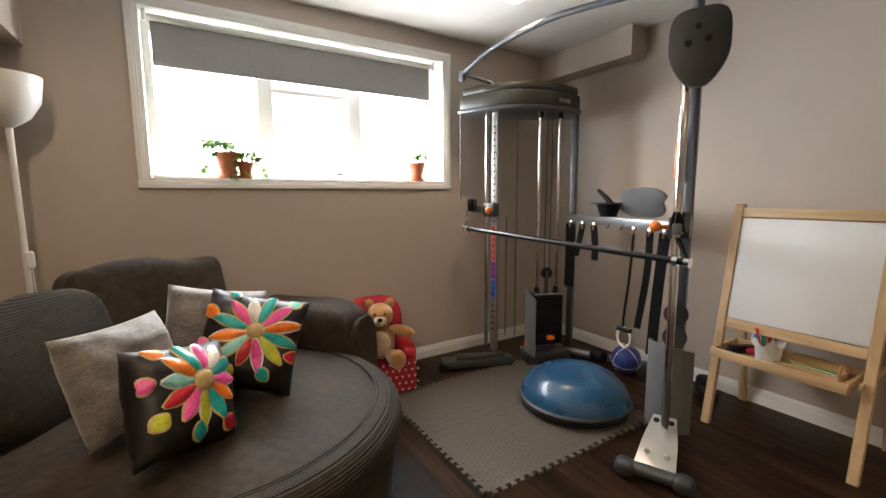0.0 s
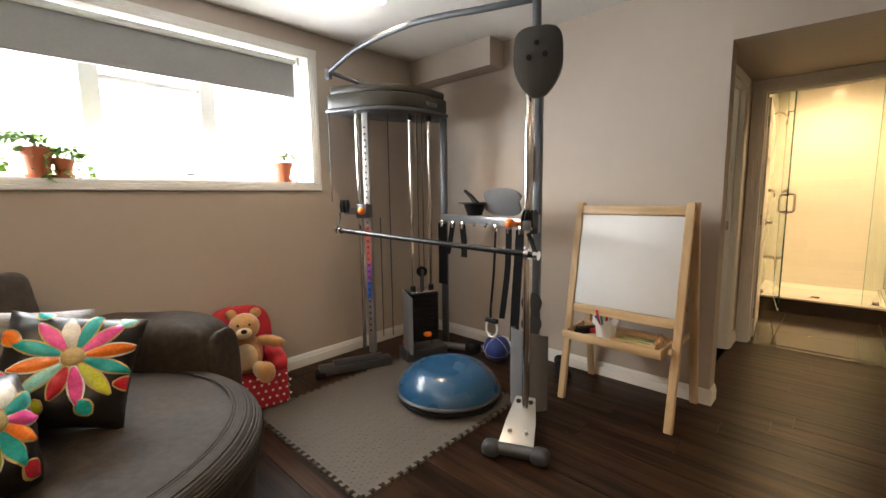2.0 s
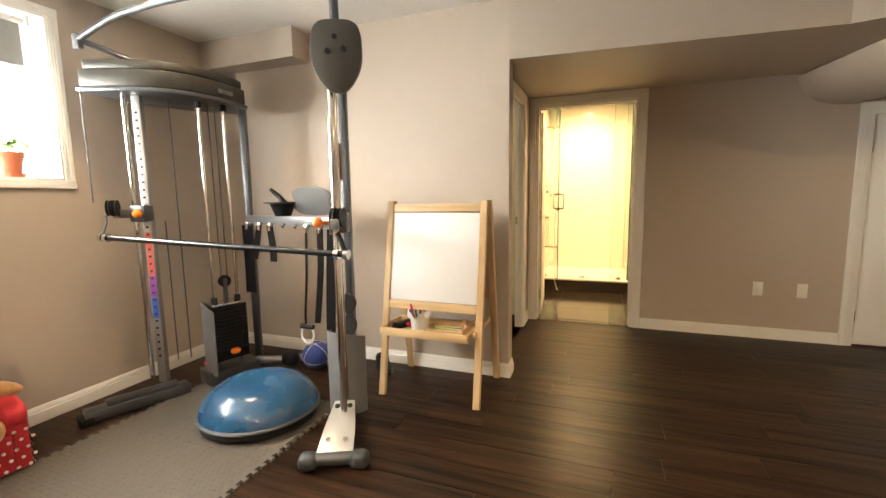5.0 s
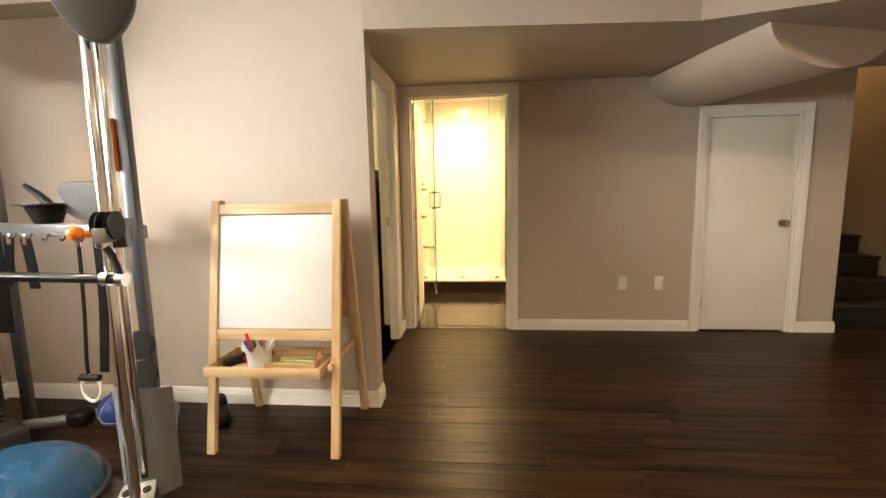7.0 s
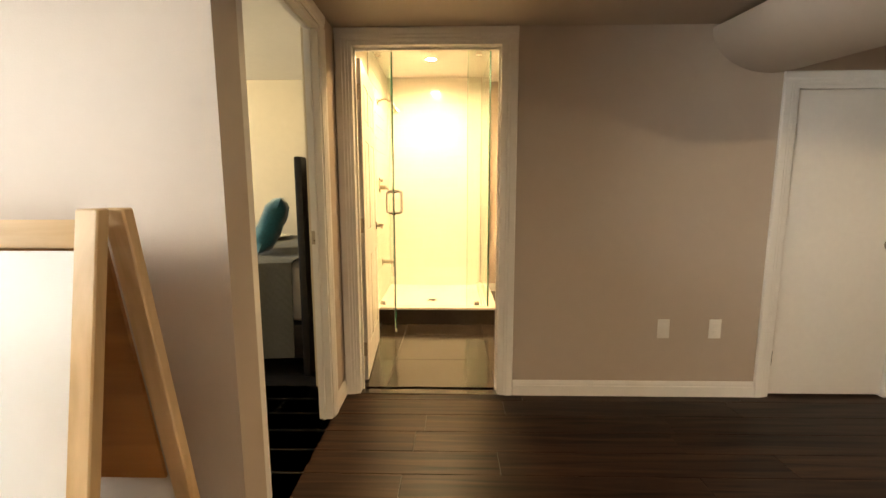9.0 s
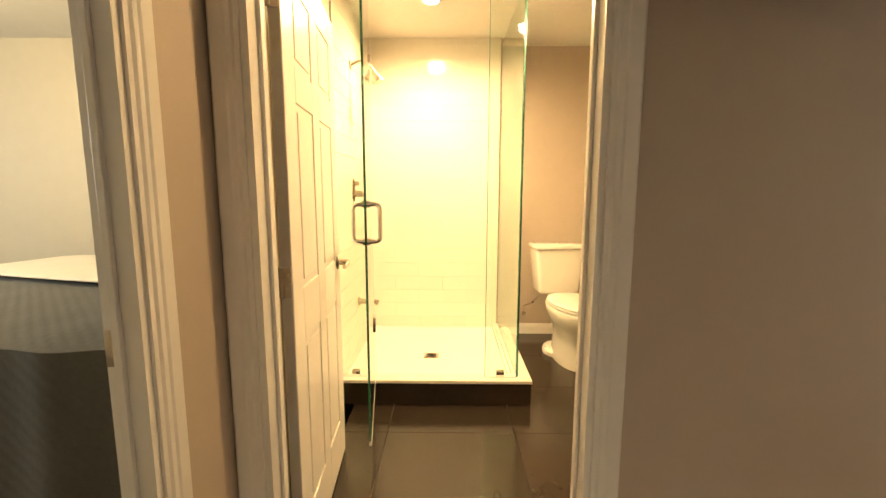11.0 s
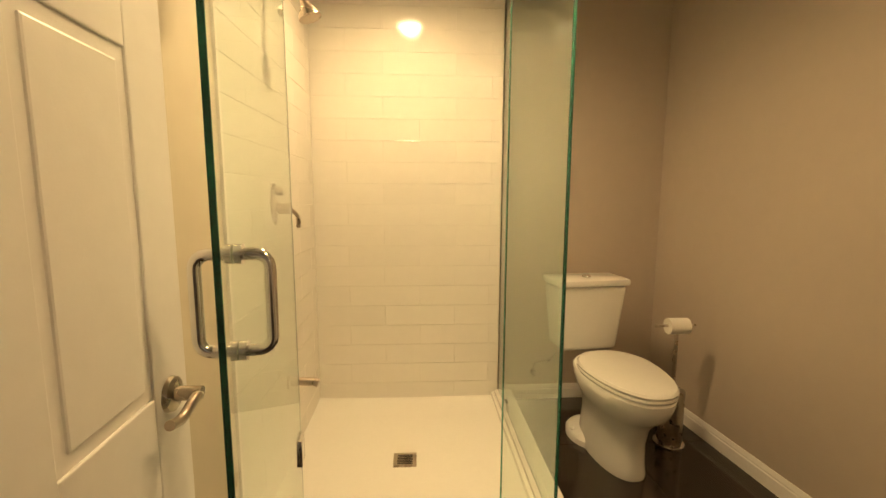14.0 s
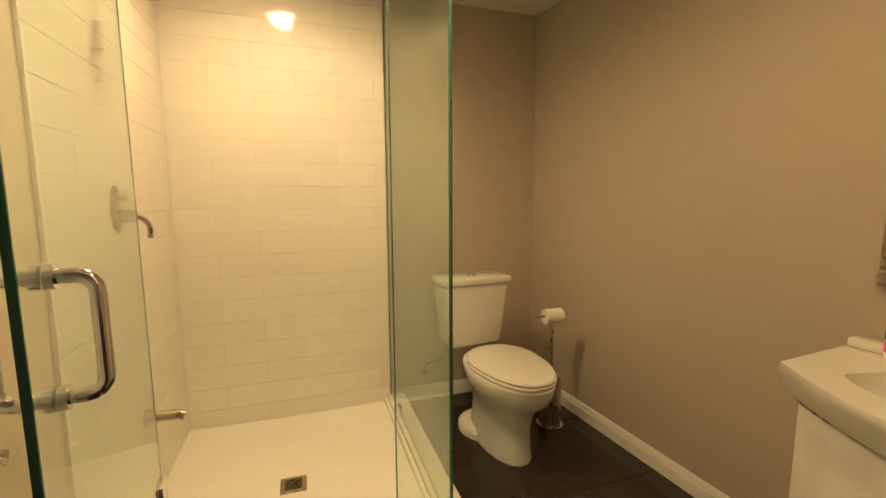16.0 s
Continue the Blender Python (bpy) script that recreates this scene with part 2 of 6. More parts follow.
ESPRESSO = wood("espresso_wood", (0.004, 0.003, 0.0025), (0.014, 0.009, 0.006), 0.5)
PAPER = material("paper_roll", (0.80, 0.77, 0.70), 0.9, vary=0.03, bump=0.2, bscale=60)
MIRROR = material("mirror", (0.9, 0.9, 0.9), 0.01, 1.0, vary=0)
INK = [material("marker_" + n, c, 0.45, vary=0.1) for n, c in (
    ("red", (0.55, 0.02, 0.03)), ("green", (0.02, 0.30, 0.12)), ("blue", (0.04, 0.12, 0.5)), ("yellow", (0.8, 0.55, 0.04)),
    ("purple", (0.25, 0.06, 0.35)), ("white", (0.8, 0.8, 0.8)))]

# ---- mesh helpers ----


def box(bm, x0, x1, y0, y1, z0, z1, bevel=0.0, seg=2):
    m = Matrix.LocRotScale(((x0 + x1) / 2, (y0 + y1) / 2, (z0 + z1) / 2), None, (abs(x1 - x0), abs(y1 - y0), abs(z1 - z0)))
    r = bmesh.ops.create_cube(bm, size=1, matrix=m)
    if bevel > 0:
        es = list({e for v in r["verts"] for e in v.link_edges})
        bmesh.ops.bevel(bm, geom=es, offset=bevel, segments=seg, affect="EDGES", profile=0.5)
    return bm


def boxes(*rows, bevel=0.0):
    bm = bmesh.new()
    for r in rows:
        box(bm, *r, bevel=bevel)
    return bm


def tube(pts, r, n=12, cap=True, radii=None):
    """A round tube along points."""
    bm = bmesh.new()
    pts = [Vector(p) for p in pts]
    rings = []
    side = None
    for i, p in enumerate(pts):
        d = (pts[min(i + 1, len(pts) - 1)] - pts[max(i - 1, 0)]).normalized()
        if side is None:
            side = d.orthogonal().normalized()
        side = (side - d * side.dot(d)).normalized()
        up = d.cross(side)
        rr = radii[i] if radii else r
        rings.append([bm.verts.new(p + (side * math.cos(a) + up * math.sin(a)) * rr) for a in (2 * math.pi * k / n for k in range(n))])
    for a, b in zip(rings, rings[1:]):
        for k in range(n):
            bm.faces.new((a[k], a[(k + 1) % n], b[(k + 1) % n], b[k]))
    if cap:
        bm.faces.new(rings[0][::-1])
        bm.faces.new(rings[-1])
    return bm


def smooth_path(pts, n=8):
    """A soft curve through the points."""
    P = [Vector(p) for p in pts]
    out = []
    for i in range(len(P) - 1):
        a, b, c, d = P[max(i - 1, 0)], P[i], P[i + 1], P[min(i + 2, len(P) - 1)]
        for k in range(n):
            t = k / n
            out.append(0.5 * ((2 * b) + (c - a) * t + (2 * a - 5 * b + 4 * c - d) * t * t + (3 * b - a - 3 * c + d) * t ** 3))
    return out + [P[-1]]


def lathe(profile, n=32, sx=1.0, sy=1.0):
    bm = bmesh.new()
    rings = []
    for r, z in profile:
        if r < 1e-5:
            rings.append([bm.verts.new((0, 0, z))])
        else:
            rings.append([bm.verts.new((r * sx * math.cos(2 * math.pi * k / n), r * sy * math.sin(2 * math.pi * k / n), z)) for k in range(n)])
    for a, b in zip(rings, rings[1:]):
        for k in range(n):
            j = (k + 1) % n
            if len(a) == 1 and len(b) == 1:
                continue
            if len(a) == 1:
                bm.faces.new((a[0], b[j], b[k]))
            elif len(b) == 1:
                bm.faces.new((a[k], a[j], b[0]))
            else:
                bm.faces.new((a[k], a[j], b[j], b[k]))
    bmesh.ops.recalc_face_normals(bm, faces=bm.faces)
    return bm


def prism(poly, z0, z1, bevel=0.0):
    bm = bmesh.new()
    lo = [bm.verts.new((x, y, z0)) for x, y in poly]
    hi = [bm.verts.new((x, y, z1)) for x, y in poly]
    bm.faces.new(lo[::-1])
    bm.faces.new(hi)
    for i in range(len(poly)):
        j = (i + 1) % len(poly)
        bm.faces.new((lo[i], lo[j], hi[j], hi[i]))
    bmesh.ops.recalc_face_normals(bm, faces=bm.faces)
    if bevel:
        bmesh.ops.bevel(bm, geom=list(bm.edges), offset=bevel, segments=2, affect="EDGES", profile=0.5)
    return bm


def blob(rx, ry, rz, p=2.0, q=2.0, n=28, m=16, wob=0.0, seed=0):
    """A rounded body: p shapes it in plan, q in height."""
    bm = bmesh.new()

    def sp(v, e):
        return math.copysign(abs(v) ** e, v)
    rings = []
    for i in range(m + 1):
        a = -math.pi / 2 + math.pi * i / m
        if i in (0, m):
            rings.append([bm.verts.new((0, 0, rz * sp(math.sin(a), 2 / q)))])
            continue
        c, s = sp(math.cos(a), 2 / q), sp(math.sin(a), 2 / q)
        rings.append([bm.verts.new((rx * c * sp(math.cos(t), 2 / p), ry * c * sp(math.sin(t), 2 / p), rz * s)) for t in (2 * math.pi * k / n for k in range(n))])
    for a, b in zip(rings, rings[1:]):
        for k in range(n):
            j = (k + 1) % n
            if len(a) == 1:
                bm.faces.new((a[0], b[j], b[k]))
            elif len(b) == 1:
                bm.faces.new((a[k], a[j], b[0]))
            else:
                bm.faces.new((a[k], a[j], b[j], b[k]))
    if wob:
        for v in bm.verts:
            v.co += v.co.normalized() * wob * noise.noise(v.co * 7 + Vector((seed, 0, 0)))
    bmesh.ops.recalc_face_normals(bm, faces=bm.faces)
    return bm


def place(bm, m):
    bmesh.ops.transform(bm, matrix=m, verts=bm.verts)
    return bm


def join(*bms):
    out = bmesh.new()
    for b in bms:
        me = bpy.data.meshes.new("join")
        b.to_mesh(me)
        out.from_mesh(me)
        bpy.data.meshes.remove(me)
        b.free()
    return out


def mesh_of(name, bm, mat, smooth=False):
    me = bpy.data.meshes.new(name)
    bm.to_mesh(me)
    bm.free()
    me.materials.append(mat)
    if smooth:
        for p in me.polygons:
            p.use_smooth = True
        me.set_sharp_from_angle(angle=radians(40))
    return me


def part(name, bm, mat, parent, label="", smooth=True):
    ob = new(name, mesh_of(name, bm, mat, smooth))
    ob.parent = parent
    if label:
        ob["label"] = label
    return ob


def thing(name, label, category, m=None, group="", kind=""):
    ob = new(name)
    ob.empty_display_size = 0.1
    if m is not None:
        ob.matrix_world = m
    return tagged(ob, label, category, group, kind)


def solid(name, bm, mat, label, category, m=None, kind="", group="", smooth=True):
    ob = new(name, mesh_of(name, bm, mat, smooth))
    if m is not None:
        ob.matrix_world = m
    return tagged(ob, label, category, group, kind)


def structure(name, bm, mat, label, category, smooth=False):
    return solid(name, bm, mat, label, category, kind="structure", smooth=smooth)


# ---- the shell ----
H, HB = 2.42, 2.50
WX, GY, FY, LX = -2.45, 2.93, 4.365, -0.085
BL, BR, BB = -0.28, 2.06, 7.09
SB = 6.90
SLANT = 4.6


def bath_side(y):
    """The side wall of the bathroom runs a little out of square."""
    return 1.848 + math.tan(radians(SLANT)) * (BB - y)


structure("wall_window", boxes((WX - 0.3, WX, -2.6, -0.09, 0, H), (WX - 0.3, WX, 1.78, GY, 0, H), (WX - 0.3, WX, -0.09, 1.78, 0, 1.35),
          (WX - 0.3, WX, -0.09, 1.78, 2.25, H)), PAINT, "taupe painted wall with a wide high window", "wall")
structure("wall_gym", boxes((WX - 0.3, LX, GY, GY + 0.12, 0, H)), PAINT, "taupe painted wall behind the exercise machine", "wall")
BD0, BD1 = 3.28, 4.06
HX = -0.19
structure("wall_bedroom", boxes((HX - 0.055, HX, BD1 + 0.02, FY + 0.085, 0, H), (HX - 0.055, HX, BD0, BD1 + 0.02, 2.03, H), (HX - 0.055, HX, GY + 0.12, BD0, 0, H)), PAINT,
          "short taupe wall with a bedroom doorway", "wall")
D0, D1 = -0.112, 0.757
S0, S1, SH = 2.345, 3.06, 1.80
EX = 3.42
structure("wall_bathroom", boxes((HX, D0, FY, FY + 0.085, 0, H), (D1, S0, FY, FY + 0.085, 0, H), (S1, EX, FY, FY + 0.085, 0, H),
          (D0, D1, FY, FY + 0.085, 2.04, H), (S0, S1, FY, FY + 0.085, SH, H)), PAINT, "taupe painted wall with two doorways", "wall")
structure("wall_south", boxes((WX - 0.3, 4.4, -2.72, -2.6, 0, H)), PAINT, "plain taupe wall behind", "wall")
structure("wall_east", boxes((4.3, 4.42, -2.6, 8.4, 0, 4.0)), PAINT, "taupe wall along the stairs", "wall")
structure("wall_stair", boxes((EX - 0.12, EX, FY + 0.085, 8.4, 0, 4.0), (EX, 4.3, 8.3, 8.4, 0, 4.0)), PAINT, "taupe stairwell wall", "wall")
structure("wall_shower_left", boxes((BL - 0.12, BL, FY + 0.085, BB + 0.12, 0, HB)), CREAM, "bathroom wall beside the shower", "wall")
structure("wall_bath_back", boxes((BL, BR + 0.12, BB, BB + 0.12, 0, HB)), PAINT, "taupe bathroom back wall", "wall")
structure("wall_shower_back", boxes((BL, 0.80, SB, BB, 0, HB)), PAINT, "furred-out taupe wall behind the shower tiles", "wall")
structure("wall_bath_right", prism([(bath_side(FY + 0.085), FY + 0.085), (BR + 0.12, FY + 0.085), (BR + 0.12, BB), (bath_side(BB), BB)], 0, HB), PAINT, "taupe bathroom side wall", "wall")
structure("wall_bath_inner", boxes((BL, D0, FY + 0.085, FY + 0.10, 0, HB), (D1, BR, FY + 0.085, FY + 0.10, 0, HB), (D0, D1, FY + 0.085, FY + 0.10, 2.04, HB)),
          PAINT, "taupe inner face of the bathroom wall", "wall")
structure("wall_bedroom_back", boxes((-4.3, BL - 0.12, 6.62, 6.74, 0, H), (-4.42, -4.3, GY + 0.12, 6.74, 0, H)), CREAM, "cream bedroom walls", "wall")
structure("wall_bedroom_inner", boxes((-4.3, HX - 0.055, GY + 0.12, GY + 0.135, 0, H), (HX - 0.065, HX - 0.055, GY + 0.135, BD0, 0, H), (HX - 0.065, HX - 0.055, BD1 + 0.02, FY + 0.085, 0, H)), CREAM, "cream bedroom wall face", "wall")

structure("ceiling", boxes((WX - 0.3, 4.3, -2.6, GY + 0.12, H, H + 0.08)), CEIL, "white painted ceiling", "ceiling")
structure("ceiling_bath", boxes((BL - 0.12, BR + 0.12, FY, BB + 0.12, HB, HB + 0.08)), CEIL, "white bathroom ceiling", "ceiling")
structure("ceiling_bedroom", boxes((-4.4, BL - 0.12, GY + 0.12, 6.74, H, H + 0.08)), CEIL, "white bedroom ceiling", "ceiling")
structure("ceiling_stair", boxes((EX - 0.12, 4.42, FY, 8.4, 4.0, 4.08), (EX - 0.12, 4.42, FY + 0.02, FY + 0.085, H, 4.0)), CEIL, "stairwell ceiling", "ceiling")
# dropped ceiling over the passage, a little uneven
bm = prism([(LX - 0.002, 2.925), (1.64, 3.07), (4.3, 2.2), (4.3, FY), (HX, FY), (HX, GY + 0.12), (LX - 0.002, GY + 0.12)], 2.06, H)
for v in bm.verts:
    if v.co.z < 2.2:
        v.co.z = 2.06 + 0.06 * (v.co.y - 2.93) / 1.435
structure("ceiling_bulkhead", bm, PAINT, "dropped taupe bulkhead over the passage", "bulkhead")
structure("ceiling_soffit", boxes((WX, -1.58, 2.76, GY, 2.215, H)), PAINT, "short boxed soffit in the corner", "soffit")
structure("ceiling_soffit_side", boxes((WX, -2.12, -2.6, -0.525, 1.955, H)), PAINT, "boxed soffit along the window wall", "soffit")
# rounded boxing under the stairs, ending in a flat cap
bm = bmesh.new()
A, B = Vector((2.20, FY + 0.01, 2.10)), Vector((2.44, 3.29, 2.08))
ringsA, ringsB = [], []
for k in range(17):
    a = math.pi + math.pi * k / 16
    for base, store, w, h in ((A, ringsA, 0.33, 0.235), (B, ringsB, 0.42, 0.22)):
        store.append(bm.verts.new(base + Vector((w * math.cos(a), 0.35 * w * math.cos(a) if store is ringsB else 0, h * math.sin(a)))))
for k in range(16):
    bm.faces.new((ringsA[k], ringsA[k + 1], ringsB[k + 1], ringsB[k]))
bm.faces.new(ringsB)
bmesh.ops.recalc_face_normals(bm, faces=bm.faces)
structure("ceiling_duct_boxing", bm, PAINT, "rounded plaster boxing under the stairs", "duct boxing", smooth=True)
# ---- floors under the pieces ----
structure("floor_bedroom", boxes((-4.3, HX - 0.001, GY + 0.135, 6.62, -0.05, 0.0)), ESPRESSO, "dark bedroom floor", "floor")


def moulding(profile, a, b, up=(0, 0, 1), out=(0, 1, 0)):
    """A strip with a stepped profile (out, up) between two points."""
    bm = bmesh.new()
    a, b, up, out = Vector(a), Vector(b), Vector(up), Vector(out)
    ra = [bm.verts.new(a + out * p + up * q) for p, q in profile]
    rb = [bm.verts.new(b + out * p + up * q) for p, q in profile]
    n = len(profile)
    for i in range(n):
        j = (i + 1) % n
        bm.faces.new((ra[i], ra[j], rb[j], rb[i]))
    bm.faces.new(ra[::-1])
    bm.faces.new(rb)
    bmesh.ops.recalc_face_normals(bm, faces=bm.faces)
    return bm


BASE = [(0, 0), (0.015, 0), (0.015, 0.062), (0.011, 0.066), (0.011, 0.074), (0.007, 0.086), (0.004, 0.094), (0, 0.094)]
WCASE = [(0, 0), (0.011, 0), (0.011, 0.008), (0.015, 0.012), (0.015, 0.020), (0.018, 0.024), (0.018, 0.044), (0.014, 0.048), (0, 0.048)]
CASE = [(0, 0), (0.011, 0), (0.011, 0.012), (0.015, 0.018), (0.015, 0.030), (0.018, 0.036), (0.018, 0.066), (0.014, 0.072), (0, 0.072)]


def baseboard(a, b, out):
    structure("baseboard", moulding(BASE, (*a, 0), (*b, 0), out=(*out, 0)), WHITE, "white stepped baseboard", "baseboard")


baseboard((WX, -2.6), (WX, GY), (1, 0))
baseboard((WX + 0.015, GY), (LX + 0.015, GY), (0, -1))
baseboard((LX, GY), (LX, GY + 0.12), (1, 0))
baseboard((HX, GY + 0.12), (HX, BD0 - 0.072), (1, 0))
baseboard((HX, BD1 + 0.092), (HX, FY), (1, 0))
baseboard((HX + 0.015, FY), (D0 - 0.075, FY), (0, -1))
baseboard((D1 + 0.075, FY), (S0 - 0.06, FY), (0, -1))
baseboard((S1 + 0.06, FY), (EX + 0.015, FY), (0, -1))
baseboard((EX, FY), (EX, FY + 0.085), (1, 0))
baseboard((4.3, -2.6), (4.3, 4.45), (-1, 0))
baseboard((0.80, BB), (bath_side(BB) + 0.01, BB), (0, -1))
baseboard((bath_side(FY + 0.14), FY + 0.14), (bath_side(BB), BB), (-1, -0.08))


def casing(name, wall, label):
    """A door casing: jamb liner and three mitred strips. wall: axis, plane, out, from, to, top, width scale."""
    axis, plane, out, p0, p1, top, depth = wall
    root = thing(name, label, "door frame", kind="structure")

    def pt(s, z, d=0):
        return (s, plane + d, z) if axis == "y" else (plane + d, s, z)

    def along(v):
        return (v, 0, 0) if axis == "y" else (0, v, 0)
    o = (0, out, 0) if axis == "y" else (out, 0, 0)
    part("casing_strip", moulding(CASE, pt(p0, 0), pt(p0, top), up=along(-1), out=o), WHITE, root, smooth=False)
    part("casing_strip", moulding(CASE, pt(p1, 0), pt(p1, top), up=along(1), out=o), WHITE, root, smooth=False)
    part("casing_head", moulding(CASE, pt(p0 - 0.072, top), pt(p1 + 0.072, top), out=o), WHITE, root, smooth=False)
    d0, d1 = sorted((0.004 * out, -depth * out))
    for s0, s1, z0, z1 in ((p0 - 0.001, p0 + 0.018, 0, top), (p1 - 0.018, p1 + 0.001, 0, top), (p0 + 0.018, p1 - 0.018, top - 0.018, top + 0.001)):
        b = boxes((s0, s1, plane + d0, plane + d1, z0, z1)) if axis == "y" else boxes((plane + d0, plane + d1, s0, s1, z0, z1))
        part("jamb", b, WHITE, root, smooth=False)
    e0, e1 = sorted((-0.45 * depth * out, -0.68 * depth * out))
    for s0, s1, z0, z1 in ((p0 + 0.018, p0 + 0.029, 0, top - 0.018), (p1 - 0.029, p1 - 0.018, 0, top - 0.018), (p0 + 0.029, p1 - 0.029, top - 0.029, top - 0.018)):
        b = boxes((s0, s1, plane + e0, plane + e1, z0, z1), bevel=0.002) if axis == "y" else boxes((plane + e0, plane + e1, s0, s1, z0, z1), bevel=0.002)
        part("door_stop", b, WHITE, root, smooth=False)
    return root


casing("door_frame_1", ("y", FY, -1, D0, D1, 2.046, 0.101), "white moulded door frame of the bathroom")
casing("door_frame_2", ("y", FY, -1, S0, S1, SH, 0.12), "white moulded frame of the low storage door")
casing("door_frame_3", ("x", HX, 1, BD0, BD1 + 0.02, 2.03, 0.067), "white moulded bedroom door frame")

structure("door_threshold", boxes((D0 + 0.018, D1 - 0.018, FY - 0.012, FY + 0.048, -0.003, 0.005), bevel=0.002), FLOORTILE, "dark flat threshold under the bathroom doorway", "threshold")

# ================ main room ================
# ---- window ----
win = thing("window_1", "wide white three-part basement window in a deep reveal", "window", kind="structure")
Y0, Y1, Z0, Z1 = -0.09, 1.78, 1.35, 2.25
for nm, a, b, up in (("casing_strip", (WX, Y0, Z0), (WX, Y0, Z1), (0, -1, 0)), ("casing_strip", (WX, Y1, Z0), (WX, Y1, Z1), (0, 1, 0)),
                     ("casing_head", (WX, Y0 - 0.048, Z1), (WX, Y1 + 0.048, Z1), (0, 0, 1)), ("casing_sill", (WX, Y0 - 0.048, Z0), (WX, Y1 + 0.048, Z0), (0, 0, -1))):
    part(nm, moulding(WCASE, a, b, up=up, out=(1, 0, 0)), WHITE, win, smooth=False)
part("reveal", boxes((WX - 0.28, WX + 0.004, Y0, Y1, Z0, Z0 + 0.012), (WX - 0.28, WX + 0.004, Y0, Y0 + 0.012, Z0 + 0.012, Z1), (WX - 0.28, WX + 0.004, Y1 - 0.012, Y1, Z0 + 0.012, Z1),
     (WX - 0.28, WX + 0.004, Y0 + 0.012, Y1 - 0.012, Z1 - 0.012, Z1)), WHITE, win, "white window lining", smooth=False)
XG = WX - 0.27
part("window_frame", boxes((XG - 0.03, XG + 0.03, Y0 + 0.012, Y1 - 0.012, Z0 + 0.012, Z0 + 0.055), (XG - 0.03, XG + 0.03, Y0 + 0.012, Y1 - 0.012, Z1 - 0.06, Z1 - 0.012),
     (XG - 0.03, XG + 0.03, Y0 + 0.012, Y0 + 0.05, Z0 + 0.055, Z1 - 0.06), (XG - 0.03, XG + 0.03, Y1 - 0.05, Y1 - 0.012, Z0 + 0.055, Z1 - 0.06)), WHITE, win, smooth=False)
for yc in (0.56, 1.165):
    part("mullion", boxes((XG - 0.035, XG + 0.035, yc - 0.045, yc + 0.045, Z0 + 0.055, Z1 - 0.06), bevel=0.006), WHITE, win, "white vinyl mullion")
part("sash_rail", boxes((XG - 0.02, XG + 0.025, 0.605, 1.12, 1.93, 1.96), bevel=0.004), WHITE, win)
part("latch", boxes((XG + 0.03, XG + 0.05, 1.0, 1.07, Z0 + 0.055, Z0 + 0.07), bevel=0.003), GREYSTEEL, win)
for a, b in ((Y0 + 0.05, 0.515), (0.605, 1.12), (1.21, Y1 - 0.05)):
    p = part("pane", boxes((XG - 0.004, XG + 0.004, a, b, Z0 + 0.055, Z1 - 0.06)), WINGLASS, win, smooth=False)
    p.visible_shadow = False
structure("backdrop_daylight", boxes((-4.3, -4.25, -4, 2.85, -0.5, 5)), DAYLIGHT, "bright overcast daylight outside", "backdrop")
# roller shade
blind = thing("roller_shade", "grey fabric roller shade partly lowered in the window", "window shade", pose(WX - 0.07, 0.83, 0))
part("fabric", boxes((-0.002, 0.002, -0.86, 0.86, 1.975, 2.20)), SHADE, blind, smooth=False)
part("bottom_bar", boxes((-0.006, 0.006, -0.86, 0.86, 1.962, 1.982), bevel=0.003), SHADE, blind)
part("roller_tube", place(tube([(0, -0.87, 0), (0, 0.87, 0)], 0.018, 16), pose(0.012, 0, 2.205)), LAMPWHITE, blind)
for s in (-1, 1):
    part("bracket", boxes((-0.02, 0.035, s * 0.885 - 0.008, s * 0.885 + 0.008, 2.18, 2.238), bevel=0.003), WHITE, blind)


